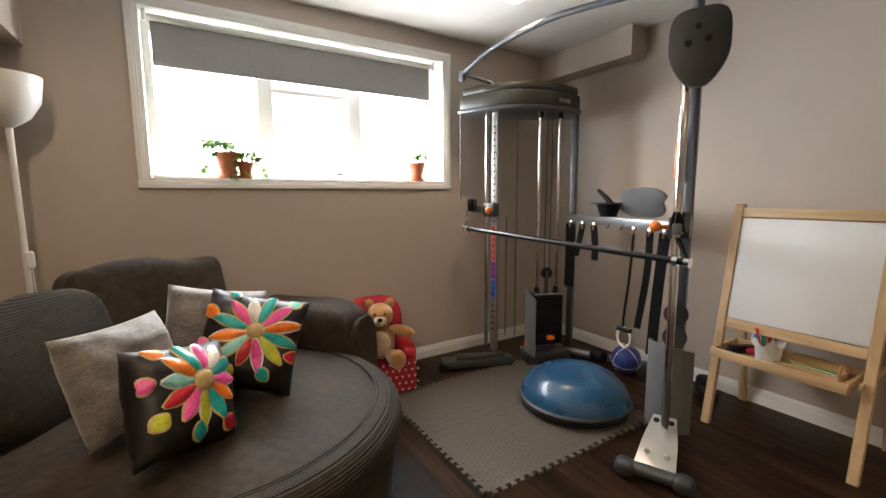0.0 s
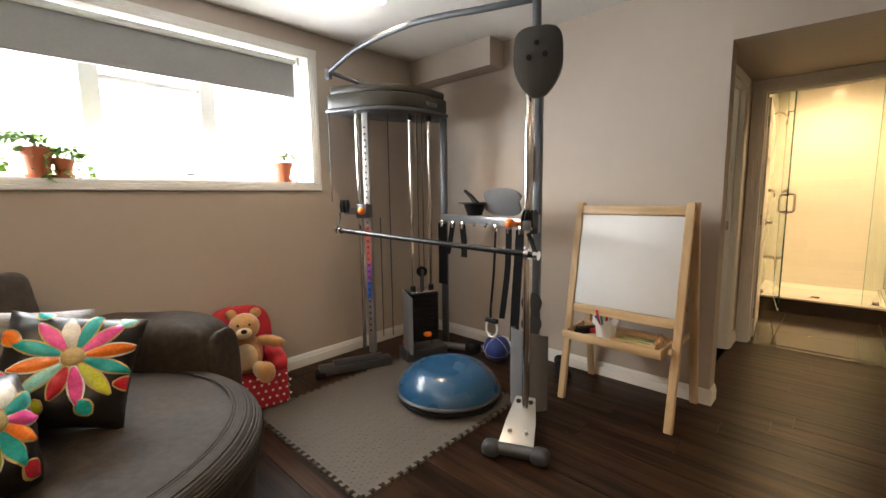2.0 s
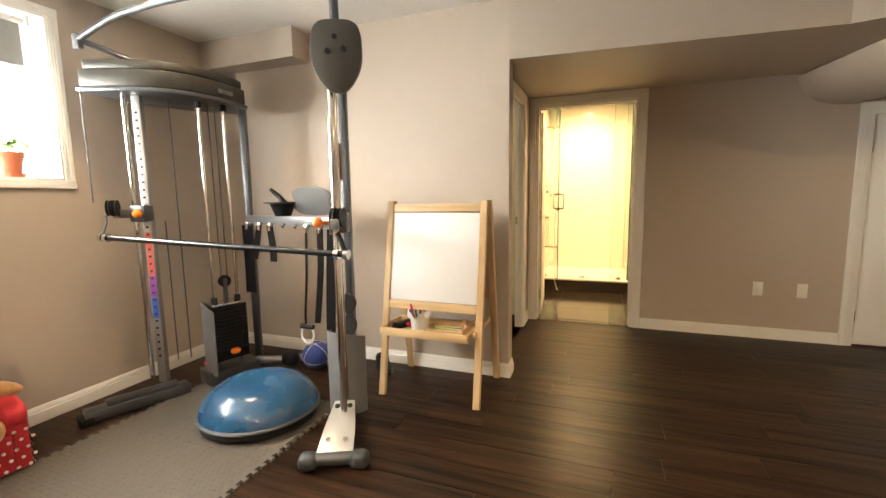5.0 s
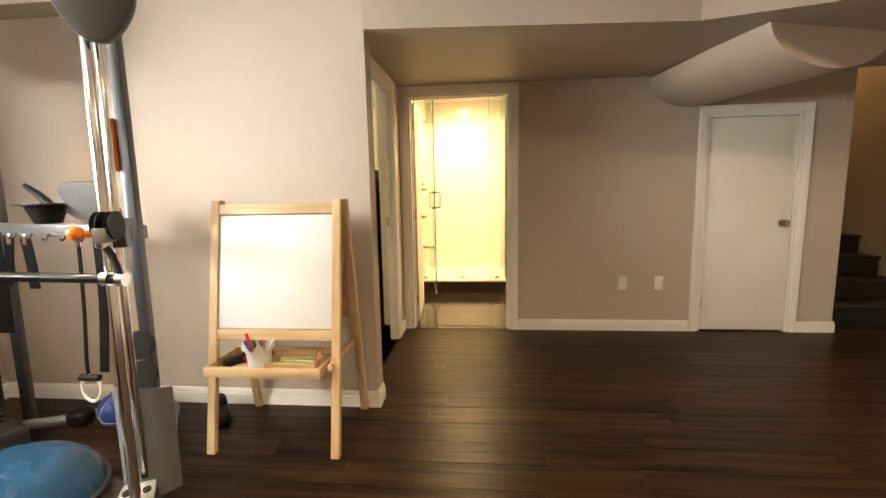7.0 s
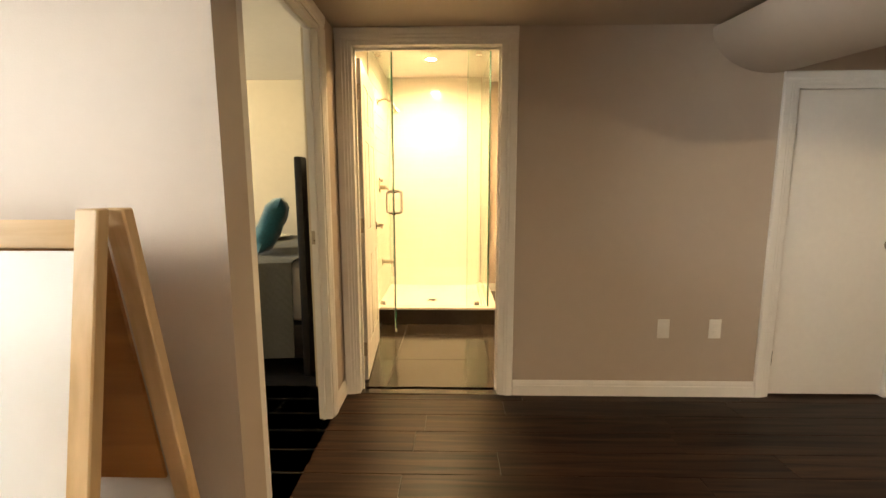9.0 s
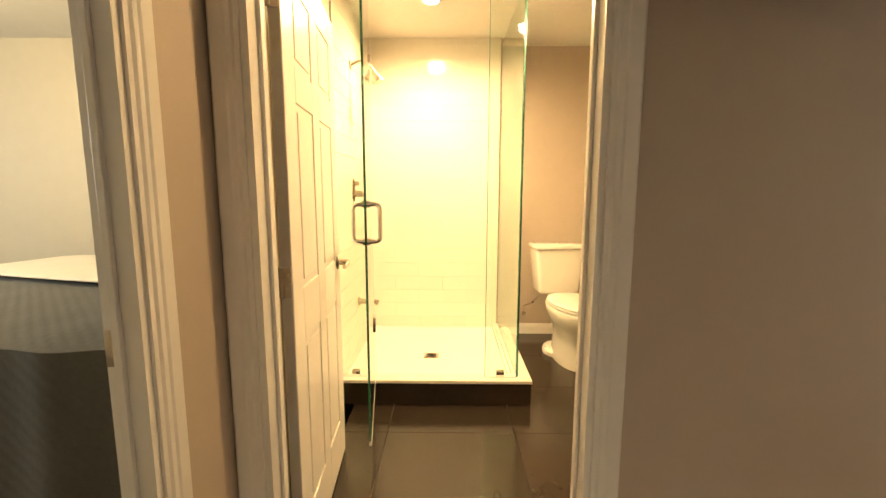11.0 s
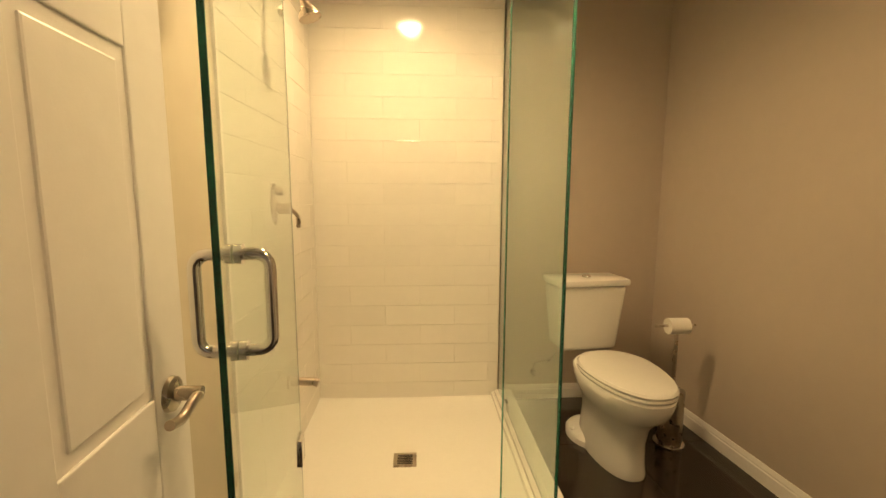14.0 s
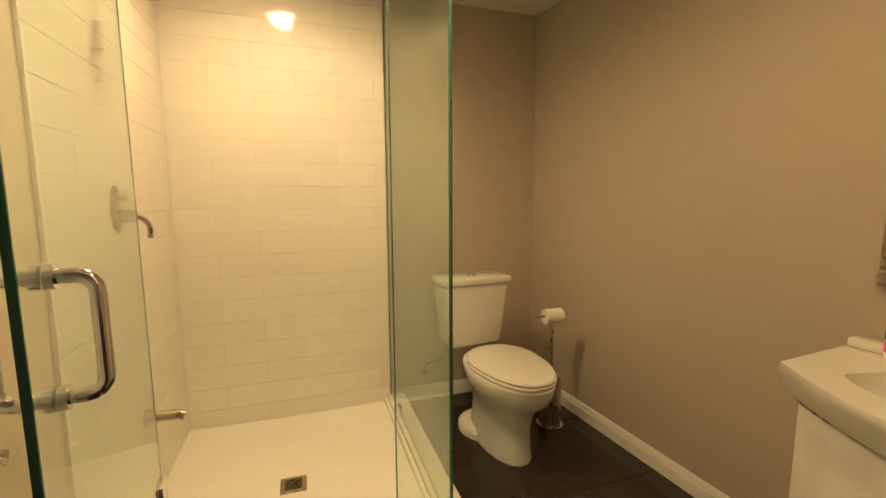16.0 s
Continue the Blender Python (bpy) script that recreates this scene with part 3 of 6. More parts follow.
def pot(name, y, r, h, label, trailing):
    root = thing(name, label, "potted plant", pose(WX - 0.06, y, Z0 + 0.013))
    part("saucer", lathe([(0, 0), (r * 0.85, 0), (r * 0.95, 0.018), (r * 0.88, 0.018), (r * 0.8, 0.006), (0, 0.006)]), TERRA, root)
    part("pot", lathe([(0, 0.006), (r * 0.66, 0.006), (r * 0.9, h * 0.74), (r, h * 0.74), (r * 1.03, h), (r * 0.92, h), (r * 0.88, h * 0.8), (0, h * 0.8)]), TERRA, root, "terracotta pot")
    part("soil", lathe([(0, h * 0.84), (r * 0.87, h * 0.82)]), SOIL, root)
    rg = random.Random(int(y * 100))
    stems, leaves = [], bmesh.new()
    for k in range(trailing):
        a = rg.uniform(0, 2 * math.pi)
        reach = rg.uniform(0.06, 0.17) if trailing > 6 else rg.uniform(0.03, 0.07)
        drop = rg.choice((0.05, -0.13, -0.16, 0.02)) if trailing > 6 else rg.uniform(0.06, 0.12)
        cx, cy = abs(math.cos(a)) * 0.6, math.sin(a)
        pts = smooth_path([(0, 0, h * 0.84), (cx * reach * 0.5, cy * reach * 0.5, h + 0.05), (cx * reach, cy * reach, h + drop * 0.5), (cx * reach * 1.1, cy * reach * 1.1, h + drop)], 4)
        stems.append(tube(pts, 0.0018, 5))
        for p in pts[3:]:
            for _ in range(2 if trailing > 6 else 1):
                s = rg.uniform(0.011, 0.020)
                m = Matrix.Translation(p + Vector((rg.uniform(-.012, .012), rg.uniform(-.012, .012), rg.uniform(-.008, .008)))) @ Euler((rg.uniform(-1, 1), rg.uniform(-1, 1), rg.uniform(0, 6))).to_matrix().to_4x4()
                vs = [leaves.verts.new(m @ Vector(q)) for q in ((0, 0, 0), (s * 0.8, s * 0.5, 0.003), (s * 0.6, s * 1.3, 0), (0, s * 1.9, -0.004), (-s * 0.6, s * 1.3, 0), (-s * 0.8, s * 0.5, 0.003))]
                leaves.faces.new(vs)
    part("stem", join(*stems), LEAF, root)
    part("foliage", leaves, LEAF, root, "small green leaves", smooth=False)


pot("potted_plant", 0.30, 0.062, 0.15, "terracotta pot of trailing ivy on the sill", 8)
pot("potted_plant", 0.395, 0.045, 0.10, "small terracotta pot tucked beside the ivy", 7)
pot("potted_plant", 1.57, 0.060, 0.135, "terracotta pot with a sparse seedling", 4)


def downlight(x, y, z, lit, label):
    root = thing("downlight", label, "ceiling light", pose(x, y, z), group="recessed ceiling lights")
    part("trim_ring", lathe([(0.048, -0.001), (0.052, -0.006), (0.068, -0.004), (0.072, 0.0)]), WHITE, root)
    part("lens", lathe([(0, -0.0012), (0.048, -0.0012)]), lit, root)


# Three of these glowing fittings are added out of view, over the fill lamps.
for x_, y_ in MAIN_AND_FILL_LIGHTS:
    downlight(x_, y_, H, LIT, "round white recessed ceiling light, lit, three of five added unseen")
for x_, y_ in BATH_LIGHTS:
    downlight(x_, y_, HB, LITBATH, "round recessed bathroom light, lit")

# ---- floor lamp ----
fl = thing("floor_lamp", "white uplighter floor lamp with a bowl shade", "floor lamp", pose(-2.24, -0.563, 0))
part("base", lathe([(0, 0), (0.125, 0), (0.128, 0.012), (0.11, 0.024), (0.02, 0.032), (0, 0.032)]), LAMPWHITE, fl)
part("pole", tube([(0, 0, 0.03), (0, 0.0, 1.58)], 0.0125, 14), LAMPWHITE, fl)
part("shade", lathe([(0.014, 1.555), (0.03, 1.565), (0.075, 1.60), (0.115, 1.67), (0.128, 1.775), (0.123, 1.775), (0.11, 1.675), (0.07, 1.61), (0.0, 1.58)]), LAMPWHITE, fl, "white plastic bowl shade")
part("cord_switch", place(blob(0.014, 0.016, 0.04, 4, 4), pose(0.024, 0.02, 0.98)), LAMPWHITE, fl)
part("cord", tube(smooth_path([(0.02, 0.02, 1.0), (0.05, 0.03, 0.86), (0.03, 0.03, 0.74), (0.05, 0.0, 0.5), (0.08, 0.0, 0.02)]), 0.003, 6), LAMPWHITE, fl)

# ---- cuddle chair ----
sofa = thing("cuddle_chair", "charcoal corduroy and suede round cuddle chair", "armchair", pose(-1.51, 0.10, 0, 0, 0, 29))


def arc_sweep(r0, r1, a0, a1, z0, z1, n=30, bev=0.05, ztop=None):
    """A curved upholstered wall between two angles."""
    bm = bmesh.new()
    rm, hw, prev, first = (r0 + r1) / 2, (r1 - r0) / 2, None, None
    for i in range(n + 1):
        t = i / n
        a = radians(a0 + (a1 - a0) * t)
        zt = ztop(t) if ztop else z1
        prof = [(-hw, z0), (-hw, zt - bev)]
        prof += [(-hw + bev - bev * math.cos(k * math.pi / 8), zt - bev + bev * math.sin(k * math.pi / 8)) for k in range(1, 5)]
        prof += [(hw - bev + bev * math.sin(k * math.pi / 8), zt - bev + bev * math.cos(k * math.pi / 8)) for k in range(0, 5)]
        prof += [(hw, z0)]
        ring = [bm.verts.new(((rm + d) * math.cos(a), (rm + d) * math.sin(a), z)) for d, z in prof]
        if prev:
            for k in range(len(ring) - 1):
                bm.faces.new((prev[k], prev[k + 1], ring[k + 1], ring[k]))
            bm.faces.new((prev[-1], prev[0], ring[0], ring[-1]))
        else:
            first = ring
        prev = ring
    bm.faces.new(first[::-1])
    bm.faces.new(prev)
    bmesh.ops.recalc_face_normals(bm, faces=bm.faces)
    return bm


part("base", lathe([(0, 0.03), (0.66, 0.03), (0.70, 0.06), (0.72, 0.26), (0.70, 0.29), (0, 0.29)], 48), FELT, sofa)
part("seat_cushion", lathe([(0, 0.28), (0.66, 0.28), (0.715, 0.30), (0.735, 0.345), (0.715, 0.40), (0.66, 0.425), (0.45, 0.44), (0, 0.45)], 56), FELT, sofa, "flat suede seat cushion")
roll = smooth_path([(0.715, 0, 0.285), (0.742, 0, 0.31), (0.748, 0, 0.35), (0.733, 0, 0.395), (0.69, 0, 0.427), (0.635, 0, 0.437)], 18)
cord_edge = [(p.x + 0.0009 * math.sin(1.57 * k), p.z + 0.0009 * math.sin(1.57 * k)) for k, p in enumerate(roll)]
part("seat_border", lathe(cord_edge, 72), CORD, sofa, "ribbed corduroy seat border")
for s, nm in ((1, "armrest"), (-1, "armrest")):
    b = place(blob(0.41, 0.155, 0.325, 9, 4.5, 36, 22, 0.014, s), pose(-0.32, s * 0.75, 0.335, 0, 0, s * 10))
    part(nm, b, FELT, sofa, "rounded suede armrest")
    part("arm_panel", place(blob(0.03, 0.125, 0.27, 4, 3.2, 24, 14), pose(0.083, s * 0.822, 0.325, 0, 0, s * 10)), FELT, sofa)
part("back_shell", arc_sweep(0.62, 0.80, 118, 242, 0.05, 0.70, ztop=lambda t: 0.60 + 0.16 * math.sin(math.pi * t)), FELT, sofa, "curved suede back")
part("back_cushion", place(blob(0.11, 0.34, 0.29, 6, 7, 40, 22, 0.035, 3), pose(-0.63, 0.12, 0.66, 0, -16, -4)), FELT, sofa, "loose back cushion")
part("back_cushion", place(blob(0.13, 0.33, 0.27, 4, 3.0, 32, 18, 0.03, 8), pose(-0.50, -0.38, 0.62, 0, -14, 26)), CORD, sofa, "ribbed loose back cushion")
for s in (1, -1):
    for c in (1, -1):
        part("foot", place(lathe([(0, 0), (0.03, 0), (0.034, 0.03), (0, 0.03)], 12), pose(0.42 * c, 0.42 * s, 0)), BLACK, sofa)


def cushion(name, m, mat, label, size=0.23, flower=False, seed=1):
    root = thing(name, label, "throw cushion", m)
    bm = bmesh.new()
    n = 26
    grid = {}
    for sgn in (1, -1):
        for i in range(n + 1):
            for j in range(n + 1):
                u, v = 2 * i / n - 1, 2 * j / n - 1
                edge = i in (0, n) or j in (0, n)
                if sgn == -1 and edge:
                    grid[sgn, i, j] = grid[1, i, j]
                    continue
                h = 0.085 * ((1 - u ** 4) * (1 - v ** 4)) ** 0.55
                pinch = 1 - 0.07 * (1 - (u * v) ** 2) * max(abs(u), abs(v)) ** 4
                w = 0.013 * noise.noise(Vector((u * 3 + seed, v * 3, sgn))) + 0.004 * noise.noise(Vector((u * 9 + seed, v * 7, sgn)))
                grid[sgn, i, j] = bm.verts.new((size * u * pinch, size * v * pinch, sgn * (h + (0 if edge else w))))
    for sgn in (1, -1):
        for i in range(n):
            for j in range(n):
                q = [grid[sgn, i, j], grid[sgn, i + 1, j], grid[sgn, i + 1, j + 1], grid[sgn, i, j + 1]]
                bm.faces.new(q if sgn == 1 else q[::-1])
    part("cover", bm, mat, root)
    if flower:
        rg = random.Random(seed)

        def top(x, y):
            u, v = min(0.99, abs(x / size)), min(0.99, abs(y / size))
            return 0.085 * ((1 - u ** 4) * (1 - v ** 4)) ** 0.55 + 0.013 * noise.noise(Vector((x / size * 3 + seed, y / size * 3, 1))) + 0.004 * noise.noise(Vector((x / size * 9 + seed, y / size * 7, 1)))

        def petal(cx, cy, ang, length, width, mat_, lift):
            b = bmesh.new()
            rows = []
            for i in range(9):
                t = i / 8
                w = width * math.sin(math.pi * (0.06 + 0.90 * t)) ** 0.8
                row_ = []
                for k in range(-2, 3):
                    a, s = length * t, w * k / 2
                    x = cx + math.cos(ang) * a - math.sin(ang) * s
                    y = cy + math.sin(ang) * a + math.cos(ang) * s
                    x, y = max(-size * 0.93, min(size * 0.93, x)), max(-size * 0.93, min(size * 0.93, y))
                    row_.append(b.verts.new((x, y, top(x, y) + lift + 0.004 * (1 - (k / 2) ** 2))))
                rows.append(row_)
            for r0, r1 in zip(rows, rows[1:]):
                for k in range(4):
                    b.faces.new((r0[k], r0[k + 1], r1[k + 1], r1[k]))
            part("petal", b, mat_, root)

        cx, cy = (0.02, 0.035)
        order = [1, 0, 2, 6, 4, 1, 5, 0, 2, 1, 0, 3]
        for k in range(12):
            ang = 2 * math.pi * k / 12 + seed
            ln = size * rg.uniform(0.55, 0.78)
            petal(cx + 0.03 * math.cos(ang), cy + 0.03 * math.sin(ang), ang, ln, 0.026, PETALS[7 if k % 3 else 3], 0.001)
            petal(cx + 0.035 * math.cos(ang), cy + 0.035 * math.sin(ang), ang, ln - 0.009, 0.020, PETALS[order[(k + seed) % 12]], 0.004)
        for k in range(9):
            ang = 2 * math.pi * k / 9 + 0.3 * seed
            d = size * rg.uniform(0.72, 0.86)
            x, y, a = cx + d * math.cos(ang), cy + d * math.sin(ang), ang + rg.uniform(-0.7, 0.7)
            if abs(x) > size * 0.85 or abs(y) > size * 0.85:
                continue
            long_ = size * rg.uniform(0.30, 0.45)
            petal(x, y, a, long_, 0.028, PETALS[7], 0.001)
            petal(x + 0.004 * math.cos(a), y + 0.004 * math.sin(a), a, long_ - 0.008, 0.022, PETALS[(4, 0, 2, 1, 5, 0, 4, 1, 6)[k]], 0.004)
        z = top(cx, cy)
        part("flower_centre", place(lathe([(0, 0.012), (0.018, 0.012), (0.032, 0.002), (0.034, -0.004)], 20), pose(cx, cy, z + 0.004)), PETALS[7], root, "gold stitched flower centre")
    return root


def lean(x, y, z, yaw, tilt, spin=0):
    """A cushion standing on its edge, facing the way yaw points."""
    return pose(x, y, z, 0, 0, yaw) @ pose(0, 0, 0, 0, tilt, 0) @ pose(0, 0, 0, 0, 0, 90 + spin)


cushion("throw_cushion", lean(-1.20, 0.0, 0.615, 40, 68, -12), CUSHBLACK, "dark satin cushion with bright appliqued flower petals", 0.172, True, 3)
cushion("throw_cushion", lean(-1.53, 0.25, 0.655, -14, 64, -14), CUSHBLACK, "dark cushion with multicoloured flower, leaning on another", 0.20, True, 5)
cushion("throw_cushion", lean(-1.42, -0.16, 0.65, 44, 70, 0), GREYPLUSH, "silver-grey crushed plush cushion", 0.185)
cushion("throw_cushion", lean(-1.68, 0.13, 0.67, -4, 72, -10), GREYPLUSH, "grey plush cushion behind the flowered one", 0.20)

# ---- child's armchair with the bear ----
kid = thing("child_armchair", "small red polka-dot child's armchair", "child chair", pose(-2.15, 1.08, 0, 0, 0, -14))
part("seat", boxes((-0.17, 0.17, -0.16, 0.16, 0.02, 0.21), bevel=0.025), RED, kid)
part("backrest", place(blob(0.06, 0.19, 0.20, 3.5, 3), pose(-0.16, 0, 0.38, 0, -6, 0)), RED, kid)
for s in (1, -1):
    part("armrest", place(blob(0.16, 0.048, 0.055, 4, 3), pose(0.01, s * 0.175, 0.27)), RED, kid)
    part("arm_base", boxes((-0.15, 0.15, s * 0.175 - 0.04, s * 0.175 + 0.04, 0.02, 0.26), bevel=0.015), RED, kid)
dots = bmesh.new()
rg = random.Random(2)
for i in range(11):
    for j in range(5):
        place_y, place_z = -0.20 + 0.04 * i + (0.02 if j % 2 else 0), 0.045 + 0.042 * j
        for m in (pose(0.1715, place_y, place_z, 0, 90, 0), pose(-0.13 + 0.029 * i, 0.2165, place_z, -90, 0, 0)):
            bmesh.ops.create_circle(dots, cap_ends=True, radius=0.0075, segments=10, matrix=m)
tagged(part("polka_dots", dots, DOT, kid, "white polka dots", smooth=False), kind="stuff")
bear = join(place(blob(0.085, 0.095, 0.12, wob=0.01), pose(0, 0, 0.12)), place(blob(0.075, 0.085, 0.078, wob=0.008), pose(0.02, 0, 0.295)),
            place(blob(0.02, 0.03, 0.03), pose(0.0, 0.065, 0.365)), place(blob(0.02, 0.03, 0.03), pose(0.0, -0.065, 0.365)),
            place(blob(0.10, 0.042, 0.042, wob=0.01), pose(0.10, 0.07, 0.05, 0, 5, 18)), place(blob(0.10, 0.042, 0.042, wob=0.01), pose(0.10, -0.07, 0.05, 0, 5, -18)),
            place(blob(0.03, 0.05, 0.062), pose(0.19, 0.10, 0.06)), place(blob(0.03, 0.05, 0.062), pose(0.19, -0.10, 0.06)),
            place(blob(0.035, 0.09, 0.035, wob=0.01), pose(0.03, 0.14, 0.19, -20, 0, 10)), place(blob(0.035, 0.09, 0.035, wob=0.01), pose(0.05, -0.11, 0.15, 35, 0, -10)))
teddy = solid("teddy_bear", bear, BEAR, "honey-brown plush teddy bear sitting on the red chair", "soft toy", pose(-2.11, 1.075, 0.212, 0, 0, -22))
teddy.data.materials.append(BEARPALE)
teddy.data.materials.append(BLACK)


def extra(ob, bm, slot):
    me = ob.data
    src = bmesh.new()
    src.from_mesh(me)
    for f in bm.faces:
        f.material_index = slot
        f.smooth = True
    tmp = bpy.data.meshes.new("tmp")
    bm.to_mesh(tmp)
    bm.free()
    src.from_mesh(tmp)
    src.to_mesh(me)
    src.free()
    bpy.data.meshes.remove(tmp)


extra(teddy, join(place(blob(0.035, 0.042, 0.034), pose(0.085, 0, 0.275)), place(blob(0.03, 0.065, 0.08), pose(0.062, 0, 0.12))), 1)
extra(teddy, join(place(blob(0.012, 0.017, 0.013), pose(0.118, 0, 0.29)), place(blob(0.007, 0.007, 0.007), pose(0.09, 0.03, 0.32)), place(blob(0.007, 0.007, 0.007), pose(0.09, -0.03, 0.32))), 2)

# ---- foam mat ----
foam = thing("foam_mat", "grey interlocking foam floor mat tiles", "exercise mat", pose(-1.98, 1.06, 0))


def mat_tile(w, d, teeth):
    poly = []
    n = 11
    for side in range(4):
        a, b = [((0, 0), (w, 0)), ((w, 0), (w, d)), ((w, d), (0, d)), ((0, d), (0, 0))][side]
        a, b = Vector(a), Vector(b)
        u = (b - a).normalized()
        o = Vector((u.y, -u.x))
        ln = (b - a).length
        if not teeth[side]:
            poly.append(tuple(a))
            continue
        s = ln / n
        for k in range(n):
            p = a + u * s * k
            poly += [tuple(p), tuple(p + u * s * 0.30)]
            poly += [tuple(p + u * s * 0.22 + o * 0.022), tuple(p + u * s * 0.78 + o * 0.022), tuple(p + u * s * 0.70)]
    return prism(poly, 0.0, 0.013)


FW_, FD_ = 0.51, 0.575
for i in range(2):
    for j in range(2):
        b = mat_tile(FW_ - 0.0015, FD_ - 0.0015, (j == 0, i == 1, j == 1, i == 0))
        part("mat_tile", place(b, pose(i * FW_, j * FD_, 0)), FOAM, foam, smooth=False)
ribs = bmesh.new()
for i in range(34):
    for j in range(46):
        x, y = 0.02 + i * 0.029 + (0.0145 if j % 2 else 0), 0.02 + j * 0.0248
        if x < 1.0 and y < 1.13:
            m = pose(x, y, 0.0135, 0, 0, 45 if (i + j) % 2 else -45) @ Matrix.Diagonal((0.017, 0.006, 0.003, 1))
            vs = [ribs.verts.new(m @ Vector(c)) for c in ((-.5, -.5, -.4), (.5, -.5, -.4), (.5, .5, -.4), (-.5, .5, -.4), (-.35, -.25, .5), (.35, -.25, .5), (.35, .25, .5), (-.35, .25, .5))]
            for q in ((4, 5, 6, 7), (0, 1, 5, 4), (1, 2, 6, 5), (2, 3, 7, 6), (3, 0, 4, 7)):
                ribs.faces.new([vs[k] for k in q])
tagged(part("raised_tread", ribs, FOAM, foam, smooth=False), kind="stuff")

# ---- balance dome, ball ----
dome = thing("balance_dome", "glossy blue inflated half-ball balance trainer", "balance trainer", pose(-1.30, 1.97, 0.016))
part("platform", lathe([(0, 0.0), (0.29, 0.0), (0.31, 0.012), (0.315, 0.03), (0.30, 0.042), (0, 0.042)], 56), BLACK, dome, "black flat platform")
part("rim", lathe([(0.30, 0.042), (0.32, 0.046), (0.325, 0.056), (0.315, 0.066), (0.295, 0.068)], 56), GREYRIM, dome)
part("dome", lathe([(0.312, 0.062), (0.308, 0.085), (0.285, 0.13), (0.245, 0.17), (0.20, 0.195), (0.15, 0.213), (0.145, 0.2125), (0.10, 0.222), (0.095, 0.2215), (0.0, 0.228)], 64), BLUE, dome, "blue vinyl dome")
bball = thing("basketball", "blue rubber ball with pale seams", "ball", pose(-1.42, 2.64, 0.105))
part("ball", blob(0.10, 0.10, 0.10, n=36, m=20), BLUEBALL, bball)
for rx_, ry_ in ((0, 0), (90, 0), (0, 90)):
    part("seam", place(tube([(0.0995 * math.cos(a), 0.0995 * math.sin(a), 0) for a in (2 * math.pi * k / 40 for k in range(41))], 0.0022, 6, False), pose(0, 0, 0, rx_ + 20, ry_ + 15, 0)), DOT, bball)

# ---- cable machine ----
gym = thing("cable_machine", "grey and chrome home cable trainer with two towers", "exercise machine")
LU, BP, RU, RB = Vector((-2.13, 1.98, 0)), Vector((-1.88, 2.57, 0)), Vector((-0.755, 1.985, 0)), Vector((-0.80, 2.16, 0))


def column(p, z0, z1, w, d, mat, nm, yaw=0, label=""):
    return part(nm, place(boxes((-w / 2, w / 2, -d / 2, d / 2, z0, z1), bevel=0.006), pose(p.x, p.y, 0, 0, 0, yaw)), mat, gym, label)


# left tower
column(LU + Vector((0.015, 0.03, 0)), 0.08, 1.86, 0.05, 0.045, COLUMN, "perforated_column", 25, "perforated steel column with numbered holes")
part("chrome_tube", tube([(LU.x - 0.03, LU.y - 0.015, 0.12), (LU.x - 0.03, LU.y - 0.015, 1.88)], 0.016, 14), CHROME, gym)
# Adjustment holes as black boxes on the face; black paints the shade inside.
holes = bmesh.new()
for k in range(34):
    box(holes, -0.007, 0.007, -0.0255, -0.020, 0.25 + 0.045 * k, 0.262 + 0.045 * k)
place(holes, pose(LU.x + 0.015, LU.y + 0.03, 0, 0, 0, 25))
tagged(part("dark_hole_boxes", holes, BLACK, gym, smooth=False), kind="stuff")
for k, ink in enumerate((INK[2], INK[4], REDLABEL, REDLABEL)):
    z_ = 0.50 + 0.135 * k
    part("number_strip", place(boxes((-0.017, 0.017, -0.0245, -0.0228, z_, z_ + 0.13)), pose(LU.x + 0.015, LU.y + 0.03, 0, 0, 0, 25)), ink, gym, "faded coloured number strip", smooth=False)
column(BP, 0.05, 1.86, 0.045, 0.045, GREYSTEEL, "back_post", 20)
# crown over the left tower
tipL, endR = Vector((-2.30, 1.80, 0)), Vector((-1.82, 2.56, 0))
crown = []
for k in range(17):
    t = k / 16
    p = tipL.lerp(endR, t) + Vector((0.21, -0.13, 0)) * math.sin(math.pi * t) * 0.95
    crown.append((p.x, p.y))
crown += [(-2.02, 2.70), (-2.22, 2.44), (-2.34, 2.1)]
part("crown", prism([((x + 2.05) * 0.97 - 2.05, (y - 2.2) * 0.97 + 2.2) for x, y in crown], 1.865, 1.965, 0.012), CAPGREY, gym, "dark moulded crown")
part("crown_band", prism(crown, 1.84, 1.864, 0.004), GREYSTEEL, gym, "silver band under the crown")
part("crown_lid", prism([((x + 2.05) * 0.93 - 2.05, (y - 2.2) * 0.93 + 2.2) for x, y in crown], 1.965, 2.02, 0.014), CAPGREY, gym)
# maker's mark as plain bars
mk0, mk1 = Vector(crown[12]), Vector(crown[15])
dirm = (mk1 - mk0).normalized()
ang = math.degrees(math.atan2(dirm.y, dirm.x))
mk = bmesh.new()
for k, w in enumerate((0.022, 0.014, 0.014, 0.014, 0.016, 0.014)):
    box(mk, 0.02 + k * 0.021, 0.02 + k * 0.021 + w, -0.006, 0.004, 1.893, 1.918)
place(mk, pose(mk0.x, mk0.y, 0, 0, 0, ang))
part("badge", mk, SILVER, gym, "silver lettering bars", smooth=False)
